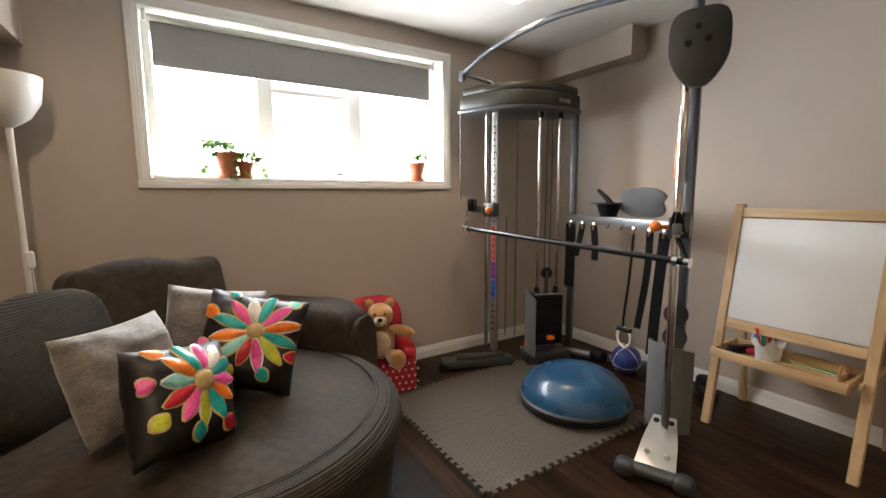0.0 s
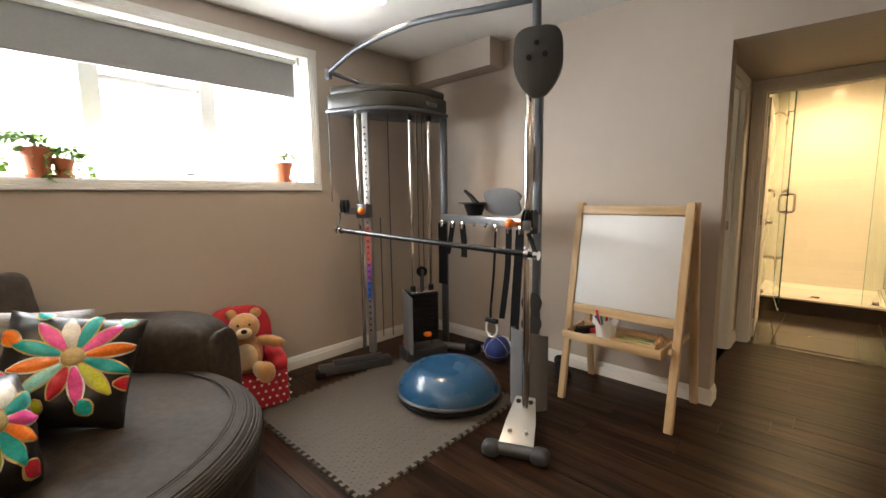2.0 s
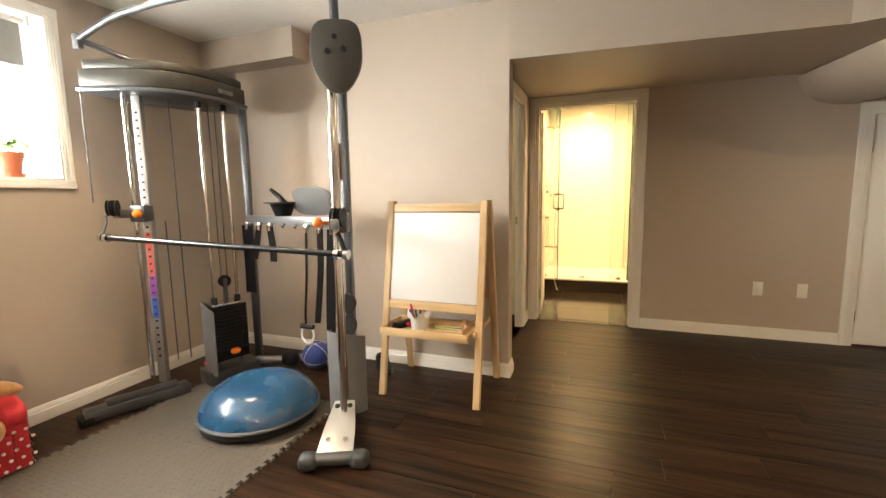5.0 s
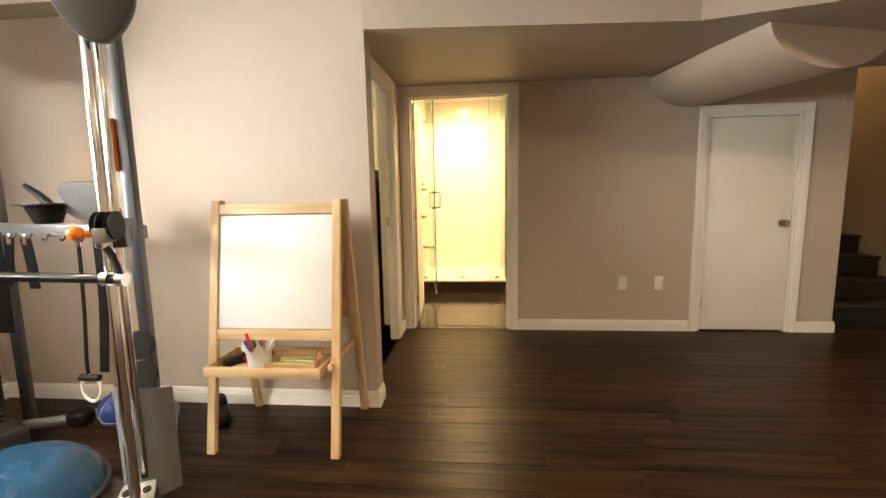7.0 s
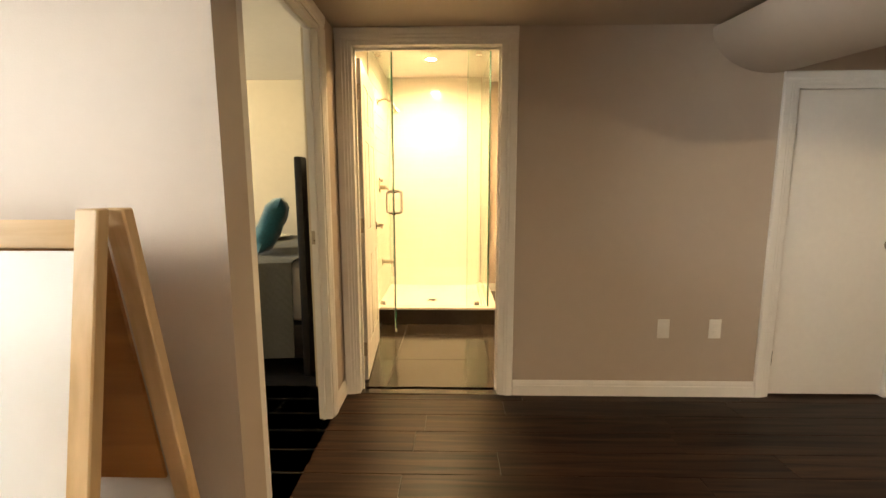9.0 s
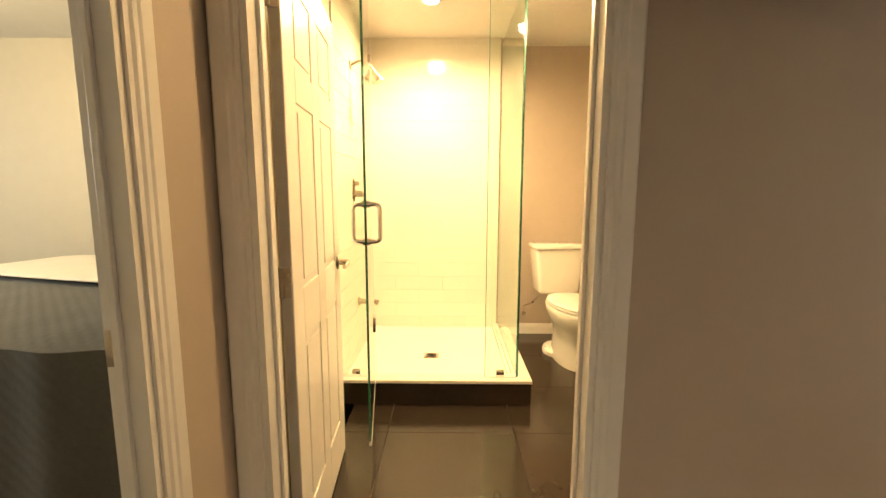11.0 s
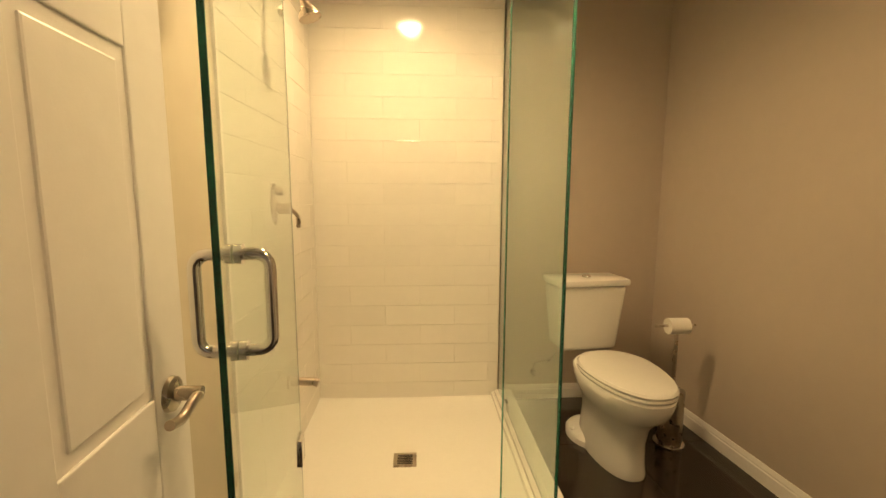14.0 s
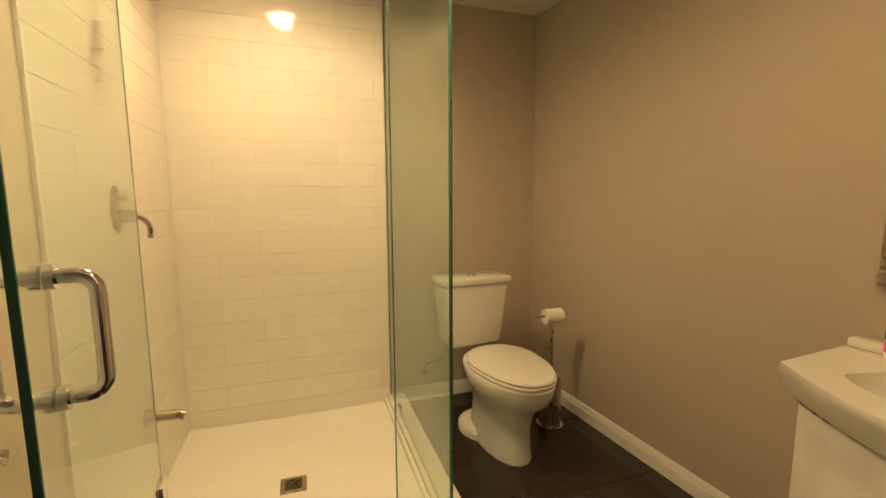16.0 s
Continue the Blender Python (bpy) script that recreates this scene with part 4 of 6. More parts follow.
# guide rods, cables and weights
ST = Vector((-1.90, 2.33, 0))
sd = Vector((0.36, 0.93, 0)).normalized()
for s in (-0.075, 0.075):
    p = ST + sd * s
    part("guide_rod", tube([(p.x, p.y, 0.1), (p.x, p.y, 1.84)], 0.0115, 12), CHROME, gym)
    part("rod_collar", tube([(p.x, p.y, 1.80), (p.x, p.y, 1.84)], 0.02, 14), BLACK, gym)
    part("rod_collar", tube([(p.x, p.y, 0.53), (p.x, p.y, 0.575)], 0.02, 14), BLACK, gym)
for k in range(14):
    b = boxes((-0.11, 0.11, -0.06, 0.06, 0.15 + k * 0.0265, 0.174 + k * 0.0265), bevel=0.004)
    part("weight_plate", place(b, pose(ST.x, ST.y, 0, 0, 0, 69)), BLACKSTEEL, gym, smooth=False)
part("stack_top", place(boxes((-0.115, 0.115, -0.062, 0.062, 0.522, 0.54), bevel=0.004), pose(ST.x, ST.y, 0, 0, 0, 69)), CHROME, gym)
fwd = Vector((0.93, -0.36, 0))
pin = ST + fwd * 0.072 + sd * 0.01
part("selector_pin", place(blob(0.022, 0.03, 0.018, 3, 3), pose(pin.x, pin.y, 0.205, 0, 0, 69 - 90)), ORANGE, gym, "orange weight selector")
part("stack_pulley", place(lathe([(0, -0.012), (0.04, -0.012), (0.034, 0), (0.04, 0.012), (0, 0.012)], 20), pose(ST.x, ST.y, 0.68, 90, 0, 69)), BLACK, gym)
part("pulley_bracket", place(boxes((-0.012, 0.012, -0.016, 0.016, 0.54, 0.70), bevel=0.004), pose(ST.x, ST.y, 0, 0, 0, 69)), GREYSTEEL, gym)
for p, z0, z1 in ((ST + sd * 0.02, 0.70, 1.84), (ST - sd * 0.02, 0.70, 1.84), (LU + Vector((0.10, 0.16, 0)), 0.2, 1.84), (LU + Vector((0.06, 0.10, 0)), 0.2, 1.1), (Vector((-2.26, 1.80, 0)), 1.22, 1.84)):
    part("cable", tube([(p.x, p.y, z0), (p.x, p.y, z1)], 0.004, 6), GREYSTEEL, gym)


def curved_sheet(radius, a0, a1, z0, z1, zdip, thick=0.006, n=16):
    bm = bmesh.new()
    rows = []
    for i in range(n + 1):
        a = radians(a0 + (a1 - a0) * i / n)
        top = z1 - zdip * (1 - math.sin(math.pi * i / n))
        rows.append([bm.verts.new((r * math.cos(a), r * math.sin(a), z)) for r, z in ((radius, z0), (radius, top), (radius - thick, top), (radius - thick, z0))])
    for a, b in zip(rows, rows[1:]):
        for k in range(4):
            bm.faces.new((a[k], a[(k + 1) % 4], b[(k + 1) % 4], b[k]))
    bm.faces.new(rows[0])
    bm.faces.new(rows[-1][::-1])
    bmesh.ops.recalc_face_normals(bm, faces=bm.faces)
    return bm


part("stack_shroud", place(curved_sheet(0.20, 195, 278, 0.08, 0.56, 0.05), pose(ST.x + 0.04, ST.y + 0.03, 0)), SHROUD, gym, "curved grey weight shroud")
part("shroud_label", place(boxes((-0.018, 0.018, -0.004, 0.004, 0.145, 0.165)), pose(ST.x + 0.04 + 0.2 * math.cos(radians(248)), ST.y + 0.03 + 0.2 * math.sin(radians(248)), 0, 0, 0, 20)), REDLABEL, gym, smooth=False)
part("stack_base", place(boxes((-0.17, 0.17, -0.09, 0.09, 0.0, 0.10), bevel=0.01), pose(ST.x, ST.y, 0, 0, 0, 69)), GREYSTEEL, gym)
# left foot, running forward
part("left_foot", place(join(boxes((-0.05, 0.05, -0.30, 0.22, 0.015, 0.075), bevel=0.008), boxes((-0.035, 0.035, -0.20, 0.16, 0.075, 0.10), bevel=0.006)), pose(-2.06, 1.86, 0, 0, 0, -22)), GREYSTEEL, gym)
part("foot_pad", place(boxes((-0.055, 0.055, -0.33, -0.26, 0, 0.05), bevel=0.012), pose(-2.06, 1.86, 0, 0, 0, -22)), BLACK, gym)
# rear base hoop to the right tower
part("base_hoop", tube(smooth_path([(-1.86, 2.52, 0.06), (-1.62, 2.62, 0.06), (-1.50, 2.74, 0.055), (-1.25, 2.78, 0.055), (-1.12, 2.62, 0.055), (-0.90, 2.32, 0.055)]), 0.026, 14), SILVER, gym, "bent silver base tube")
part("base_joint", place(blob(0.06, 0.05, 0.05, 3, 3), pose(-1.62, 2.60, 0.07)), BLACK, gym)
# shelf beam with hooks
b0, b1 = Vector((-1.86, 2.53, 1.085)), Vector((-0.84, 2.24, 1.085))
bd = (b1 - b0)
yawb = math.degrees(math.atan2(bd.y, bd.x))
part("shelf_beam", place(boxes((0, bd.length, -0.022, 0.022, -0.028, 0.028), bevel=0.006), Matrix.Translation(b0) @ pose(0, 0, 0, 0, 0, yawb)), SILVER, gym, "silver accessory beam")
for k in range(8):
    p = b0 + bd * (0.08 + 0.12 * k)
    part("hook", tube(smooth_path([(p.x, p.y - 0.022, 1.07), (p.x + 0.01, p.y - 0.05, 1.045), (p.x + 0.012, p.y - 0.065, 1.055)], 4), 0.004, 8), GREYSTEEL, gym)
# right tower
column(RB, 0.08, 1.84, 0.04, 0.04, GREYSTEEL, "back_post", 10)
part("chrome_tube", tube([(RU.x + 0.03, RU.y - 0.045, 0.13), (-0.775, 2.02, 1.90)], 0.018, 16), CHROME, gym)
part("chrome_tube", tube([(-0.79, 2.06, 0.15), (-0.80, 2.085, 1.84)], 0.014, 14), CHROME, gym)
part("orange_strip", boxes((-0.862, -0.818, 2.120, 2.150, 1.32, 1.51), bevel=0.004), ORANGE, gym, "orange safety sleeve")
outline = []
for k in range(40):
    a = 2 * math.pi * k / 40
    s = math.sin(a)
    w = 0.118 if s > 0 else 0.118 * (1 - 0.42 * (-s) ** 1.5)
    outline.append((w * math.copysign(abs(math.cos(a)) ** 0.6, math.cos(a)), 0.165 * math.copysign(abs(s) ** (0.45 if s > 0 else 0.9), s)))
pl = place(prism(outline, -0.02, 0.02, 0.006), pose(-0.715, 2.0, 1.885, 90, 0, 24))
part("top_plate", pl, PLATEGREY, gym, "rounded dark cover plate")
for dx, dz, rr in ((-0.04, 0.02, 0.014), (0.035, 0.03, 0.014), (-0.005, 0.085, 0.012)):
    part("plate_bolt", place(lathe([(0, 0.026), (rr, 0.026), (rr, 0.018), (0, 0.018)], 14), pose(-0.715, 2.0, 1.885, 90, 0, 24) @ pose(dx, dz, 0)), BLACK, gym)
part("arch_socket", tube([(-0.74, 2.03, 2.0), (-0.75, 2.04, 2.22)], 0.022, 14), GREYSTEEL, gym)
arch = smooth_path([(-2.25, 1.81, 2.11), (-1.96, 1.855, 2.213), (-1.56, 1.915, 2.257), (-1.29, 1.957, 2.248), (-1.07, 1.99, 2.225), (-0.75, 2.04, 2.20)], 8)
part("arch", tube(arch, 0.018, 14), GREYSTEEL, gym, "bent overhead arch tube")
part("arch_brace", tube(smooth_path([(-2.25, 1.81, 2.11), (-2.18, 1.95, 2.07), (-2.08, 2.10, 2.01)]), 0.016, 12), GREYSTEEL, gym)
part("arch_clip", boxes((-2.275, -2.225, 1.795, 1.825, 2.06, 2.14), bevel=0.006), GREYSTEEL, gym)
part("tower_shroud", place(curved_sheet(0.125, 180, 345, 0.04, 0.50, 0.03), pose(-0.845, 2.20, 0)), SHROUD, gym, "curved grey tower shroud")
part("tower_pulley", place(lathe([(0, -0.012), (0.055, -0.012), (0.046, 0), (0.055, 0.012), (0, 0.012)], 24), pose(-0.80, 2.11, 0.66, 90, 0, 20)), GREYRIM, gym)
part("tower_pulley", place(lathe([(0, -0.012), (0.055, -0.012), (0.046, 0), (0.055, 0.012), (0, 0.012)], 24), pose(-0.80, 2.11, 0.54, 90, 0, 20)), GREYRIM, gym)
ftm = pose(-0.70, 1.86, 0, 0, 0, 24)
ft = prism([(-0.085, -0.16), (0.085, -0.16), (0.075, 0.0), (0.052, 0.17), (-0.052, 0.17), (-0.075, 0.0)], 0.0, 0.012, 0.003)
for v in ft.verts:
    v.co.z += 0.05 + 0.10 * (v.co.y + 0.16) / 0.33
part("foot_plate", place(ft, ftm), FOOTSILVER, gym, "sloping silver foot plate with bolts")
part("foot_bar", place(tube([(-0.10, -0.16, 0.045), (0.10, -0.16, 0.045)], 0.03, 14), ftm), GREYSTEEL, gym)
for s in (-1, 1):
    part("rubber_foot", place(blob(0.045, 0.042, 0.040, 3, 2.4), ftm @ pose(s * 0.115, -0.165, 0.042)), GREYRIM, gym, "grey rubber end foot")
    part("bolt", place(lathe([(0, 0.012), (0.012, 0.012), (0.012, 0), (0, 0)], 8), ftm @ pose(s * 0.04, -0.08, 0.087, 17)), CHROME, gym)
    # Solid black disc in place of a drilled hole, its shade painted in.
    part("dark_hole_disc", place(lathe([(0, 0.006), (0.014, 0.006), (0.014, 0), (0, 0)], 12), ftm @ pose(s * 0.032, 0.13, 0.149, 17)), BLACK, gym)
part("foot_stem", place(boxes((-0.03, 0.03, 0.08, 0.30, 0.0, 0.08), bevel=0.006), ftm), GREYSTEEL, gym)
# carriages with pulleys, knobs and the bar
for p, yaw, nm in ((Vector((-2.12, 1.97, 1.15)), 20, "left"), (Vector((-0.76, 2.02, 1.10)), 24, "right")):
    m = Matrix.Translation(p) @ pose(0, 0, 0, 0, 0, yaw)
    part("carriage", place(boxes((-0.045, 0.045, -0.035, 0.05, -0.05, 0.05), bevel=0.008), m), GREYSTEEL, gym)
    part("carriage_arm", place(boxes((-0.15, -0.04, -0.03, -0.012, -0.025, 0.025), bevel=0.004) if nm == "left" else boxes((-0.02, 0.02, -0.12, -0.03, -0.025, 0.025), bevel=0.004), m), SILVER, gym)
    off = Vector((-0.12, -0.06, 0.035)) if nm == "left" else Vector((0.01, -0.07, 0.03))
    for s in (-1, 1):
        part("pulley_wheel", place(lathe([(0, -0.009), (0.048, -0.009), (0.040, 0), (0.048, 0.009), (0, 0.009)], 24), m @ Matrix.Translation(off + Vector((0.018 * s, 0, 0.0))) @ pose(0, 0, 0, 0, 90, 20 if nm == "left" else -10)), BLACK, gym, "black cable pulley")
    kx = Vector((0.02, -0.06, -0.0)) if nm == "left" else Vector((-0.10, -0.02, 0.005))
    part("knob", place(blob(0.026, 0.026, 0.026), m @ Matrix.Translation(kx)), ORANGE, gym, "orange pull knob")
    part("knob_neck", place(tube([tuple(kx), (kx.x * 0.4, kx.y * 0.3, 0)], 0.011, 10), m), ORANGE, gym)
barL, barR = Vector((-2.15, 1.76, 1.025)), Vector((-0.665, 1.93, 0.955))
part("pull_bar", tube([barL, barR], 0.016, 14), BLACKSTEEL, gym, "black straight pull bar")
bdv = (barR - barL).normalized()
for p in (barL, barL + bdv * 0.035, barR, barR - bdv * 0.05):
    part("bar_end", tube([p - bdv * 0.012, p + bdv * 0.012], 0.024, 14), CHROME, gym)
part("snap_hook", tube([tuple(barL + Vector((0.01, 0, 0.02))), (-2.20, 1.82, 1.10), (-2.23, 1.84, 1.14)], 0.008, 8), GREYSTEEL, gym)
part("snap_hook", tube([tuple(barR + Vector((-0.01, 0, 0.02))), (-0.71, 1.95, 1.03), (-0.72, 1.94, 1.06)], 0.012, 8), BLACK, gym)


def strap(name, pts, w, label, ring=False):
    root = thing(name, label, "gym strap", group="hanging gym straps")
    pts = smooth_path(pts, 6)
    bm = bmesh.new()
    rows = []
    for p in pts:
        rows.append([bm.verts.new(p + Vector((sx * w / 2, sy * 0.003, 0))) for sx, sy in ((-1, -1), (1, -1), (1, 1), (-1, 1))])
    for a, b in zip(rows, rows[1:]):
        for k in range(4):
            bm.faces.new((a[k], a[(k + 1) % 4], b[(k + 1) % 4], b[k]))
    bm.faces.new(rows[0])
    bm.faces.new(rows[-1][::-1])
    bmesh.ops.recalc_face_normals(bm, faces=bm.faces)
    part("webbing", bm, STRAP, root)
    e = pts[-1]
    part("clip", place(boxes((-0.012, 0.012, -0.008, 0.008, -0.03, 0.02), bevel=0.004), Matrix.Translation(pts[0])), CHROME, root)
    if ring:
        part("handle_ring", place(tube([(0.045 * math.cos(a), 0, 0.06 * math.sin(a)) for a in (2 * math.pi * k / 24 for k in range(25))], 0.007, 8, False), Matrix.Translation(e + Vector((0, 0, -0.05)))), LAMPWHITE, root, "white stirrup ring")
        part("grip", tube([e + Vector((-0.045, 0, 0.0)), e + Vector((0.045, 0, 0.0))], 0.016, 10), BLACK, root)
    return root


def on_beam(t, z):
    p = b0 + bd * t
    return Vector((p.x, p.y - 0.055, z))


strap("ankle_strap", [on_beam(0.06, 1.05), on_beam(0.065, 0.8), on_beam(0.06, 0.58)], 0.085, "wide black ankle strap hanging from the beam")
strap("hand_strap", [on_beam(0.20, 1.05), on_beam(0.16, 0.90), on_beam(0.13, 0.82)], 0.045, "looped black hand strap on a hook")
strap("hand_strap", [on_beam(0.32, 1.05), on_beam(0.34, 0.92), on_beam(0.34, 0.82)], 0.05, "black padded hand strap on a hook")
strap("stirrup_handle", [on_beam(0.68, 1.05), on_beam(0.66, 0.75), on_beam(0.63, 0.50), on_beam(0.64, 0.44)], 0.014, "black strap with a white stirrup handle", True)
strap("triceps_rope", [on_beam(0.80, 1.05), on_beam(0.79, 0.8), on_beam(0.74, 0.48)], 0.04, "black braided rope with rubber ends")
strap("ankle_strap", [on_beam(0.90, 1.05), on_beam(0.87, 0.7), on_beam(0.85, 0.36)], 0.06, "long black padded strap hanging down")
cup = thing("bowl", "black plastic cup holding a handle, on the beam", "cup", pose(-1.46, 2.43, 1.114))
part("cup", lathe([(0, 0), (0.05, 0), (0.075, 0.07), (0.082, 0.085), (0.076, 0.085), (0.066, 0.06), (0, 0.01)], 24), BLACK, cup)
part("rim", lathe([(0.08, 0.078), (0.115, 0.086), (0.115, 0.091), (0.08, 0.088)], 28), GREYRIM, cup)
part("handle", tube([(0.02, 0, 0.08), (-0.03, 0, 0.13), (-0.075, -0.02, 0.175)], 0.014, 10, radii=[0.02, 0.016, 0.01]), BLACK, cup)
seatp = thing("shelf_panel", "tilted dark grey panel resting on the beam", "panel", pose(-1.20, 2.43, 1.12, 30, 0, -16))
part("panel", place(prism([(0.19 * math.copysign(abs(math.cos(a)) ** 0.7, math.cos(a)) + (0.05 if math.sin(a) > 0 else 0), 0.10 + 0.10 * math.copysign(abs(math.sin(a)) ** 0.6, math.sin(a))) for a in (2 * math.pi * k / 32 for k in range(32))], -0.008, 0.008, 0.003), pose(0, 0, 0, 90, 0, 0)), SHROUD, seatp)

# ---- easel ----
easel = thing("easel", "pale pine children's easel with a whiteboard", "easel")
EL, ER = -0.785, -0.165
TOPY, FY0, RY0 = 2.665, 2.44, 2.90


def leg(x, y0, y1, nm="leg"):
    a, b = Vector((x, y0, 0.0)), Vector((x, y1, 1.20))
    bm = bmesh.new()
    rows = [[bm.verts.new(p + Vector((sx * 0.021, sy * 0.014, 0))) for sx, sy in ((-1, -1), (1, -1), (1, 1), (-1, 1))] for p in (a, b)]
    for k in range(4):
        bm.faces.new((rows[0][k], rows[0][(k + 1) % 4], rows[1][(k + 1) % 4], rows[1][k]))
    bm.faces.new(rows[0][::-1])
    bm.faces.new(rows[1])
    bmesh.ops.recalc_face_normals(bm, faces=bm.faces)
    bmesh.ops.bevel(bm, geom=list(bm.edges), offset=0.003, segments=1, affect="EDGES")
    return part(nm, bm, PINE, easel)


for x in (EL + 0.005, ER - 0.005):
    leg(x, FY0, TOPY - 0.018)
    leg(x + (0.012 if x > -0.5 else -0.012), RY0, TOPY + 0.022, "rear_leg")


def fy(z):
    return FY0 + (TOPY - 0.018 - FY0) * z / 1.19


tilt = math.degrees(math.atan2(TOPY - 0.018 - FY0, 1.19))


def front_bar(z0, z1, nm, mat, x0, x1, y0=-0.012, y1=0.012):
    zc = (z0 + z1) / 2
    part(nm, place(boxes((x0, x1, y0, y1, -(z1 - z0) / 2, (z1 - z0) / 2), bevel=0.002), pose(0, fy(zc), zc, -tilt, 0, 0)), mat, easel)


front_bar(1.13, 1.18, "top_rail", PINEH, EL + 0.026, ER - 0.026)
front_bar(0.535, 0.585, "lower_rail", PINEH, EL + 0.026, ER - 0.026)
front_bar(0.585, 1.13, "whiteboard", BOARD, EL + 0.026, ER - 0.026, -0.006, 0.004)
rt = math.degrees(math.atan2(RY0 - TOPY - 0.022, 1.19))
part("back_board", place(boxes((EL + 0.03, ER - 0.03, -0.004, 0.004, -0.28, 0.28)), pose(0, RY0 + (TOPY + 0.022 - RY0) * 0.85 / 1.19, 0.85, rt, 0, 0)), ORANGEPINE, easel, smooth=False)
TZ = 0.395
tray = part("tray", boxes((EL + 0.02, ER - 0.07, 2.445, 2.70, TZ, TZ + 0.008)), PINEH, easel, "shallow pine tray", smooth=False)
part("tray_rail", boxes((EL + 0.005, ER - 0.055, 2.43, 2.445, TZ - 0.008, TZ + 0.04), bevel=0.002), PINEH, tray)
part("tray_rail", boxes((EL + 0.02, ER - 0.07, 2.70, 2.715, TZ - 0.008, TZ + 0.04), bevel=0.002), PINEH, tray)
part("tray_rail", boxes((EL + 0.005, EL + 0.02, 2.445, 2.715, TZ - 0.008, TZ + 0.04), bevel=0.002), PINE, tray)
part("tray_rail", boxes((ER - 0.07, ER - 0.055, 2.445, 2.715, TZ - 0.008, TZ + 0.04), bevel=0.002), PINE, tray)
part("stretcher", boxes((ER - 0.03, ER - 0.015, 2.46, 2.86, TZ + 0.02, TZ + 0.045), bevel=0.002), PINE, easel)
TB = TZ + 0.0085
crown_box = thing("pencil_cup", "white scalloped paper cup full of markers", "pencil cup", pose(-0.545, 2.51, TB))
pc = lathe([(0, 0), (0.048, 0), (0.058, 0.085), (0.075, 0.12), (0.07, 0.12), (0.053, 0.085), (0.044, 0.004), (0, 0.004)], 32)
for v in pc.verts:
    if v.co.z > 0.10:
        v.co.z += 0.018 * math.cos(6 * math.atan2(v.co.y, v.co.x))
part("cup", pc, INK[5], crown_box)
for k in range(4):
    a = 1.7 + k * 0.7
    part("marker", tube([(0.02 * math.cos(a), 0.02 * math.sin(a), 0.006), (0.05 * math.cos(a) - 0.01, 0.05 * math.sin(a), 0.145 + 0.012 * (k % 3))], 0.0075, 8), INK[(0, 1, 0, 2)[k]], crown_box)
er = thing("board_eraser", "black felt board eraser in the tray", "eraser", pose(-0.69, 2.57, TB, 0, 0, 60))
part("felt", boxes((-0.07, 0.07, -0.025, 0.025, 0, 0.02), bevel=0.003), BLACK, er)
part("grip", boxes((-0.065, 0.065, -0.022, 0.022, 0.02, 0.04), bevel=0.008), BLACKSTEEL, er)
cl = thing("cloth", "folded red cloth in the easel tray", "cloth", pose(-0.62, 2.62, TB))
part("fold", place(blob(0.07, 0.06, 0.018, 4, 3, wob=0.008), pose(0, 0, 0.018)), RED, cl)
bx = thing("crayon_box", "open wooden box of coloured crayons", "crayon box", pose(-0.385, 2.545, TB))
part("box", boxes((-0.13, 0.12, -0.07, -0.062, 0, 0.035), (-0.13, 0.12, 0.062, 0.07, 0, 0.05), (-0.13, -0.122, -0.062, 0.062, 0, 0.035), (0.112, 0.12, -0.062, 0.062, 0, 0.035), (-0.122, 0.112, -0.062, 0.062, 0, 0.006)), PINEH, bx, smooth=False)
for k in range(16):
    y_ = -0.05 + 0.0066 * k
    part("crayon", place(tube([(-0.095, 0, 0), (0.08, 0, 0)], 0.0055, 8), pose(0.005 * ((k * 7) % 5), y_, 0.013 + 0.009 * (k % 2), 0, 0, ((k * 13) % 9) - 4)), INK[(k * 5) % 6], bx)
part("box_handle", tube(smooth_path([(0.116, -0.055, 0.034), (0.118, -0.03, 0.075), (0.118, 0.03, 0.075), (0.116, 0.055, 0.034)]), 0.006, 8), ORANGEPINE, bx, "bent wooden end handle")
boot = solid("shoe", join(place(blob(0.05, 0.12, 0.04, 3, 3), pose(0, 0, 0.04)), place(blob(0.045, 0.055, 0.05, 3, 3), pose(0, 0.05, 0.07))), BLACK, "black rubber clog on the floor by the wall", "shoe", pose(-0.93, 2.74, 0, 0, 0, 40))

# ---- doors ----


sd_ = thing("door_2", "plain white low storage door, closed", "door", pose(0, 0, 0), kind="structure")
part("slab", boxes((S0 + 0.021, S1 - 0.021, FY + 0.012, FY + 0.047, 0.012, SH - 0.021), bevel=0.002), DOORWHITE, sd_)
part("knob", place(lathe([(0, 0.0), (0.032, 0.0), (0.030, 0.008), (0.013, 0.012), (0.012, 0.03), (0.026, 0.04), (0.029, 0.052), (0.022, 0.064), (0, 0.067)], 24), pose(S1 - 0.085, FY + 0.012, 0.92, 90, 0, 0)), NICKEL, sd_, "brushed nickel knob")
for z in (0.24, 1.55):
    part("hinge", tube([(S0 + 0.019, FY + 0.004, z - 0.045), (S0 + 0.019, FY + 0.004, z + 0.045)], 0.007, 10), NICKEL, sd_)
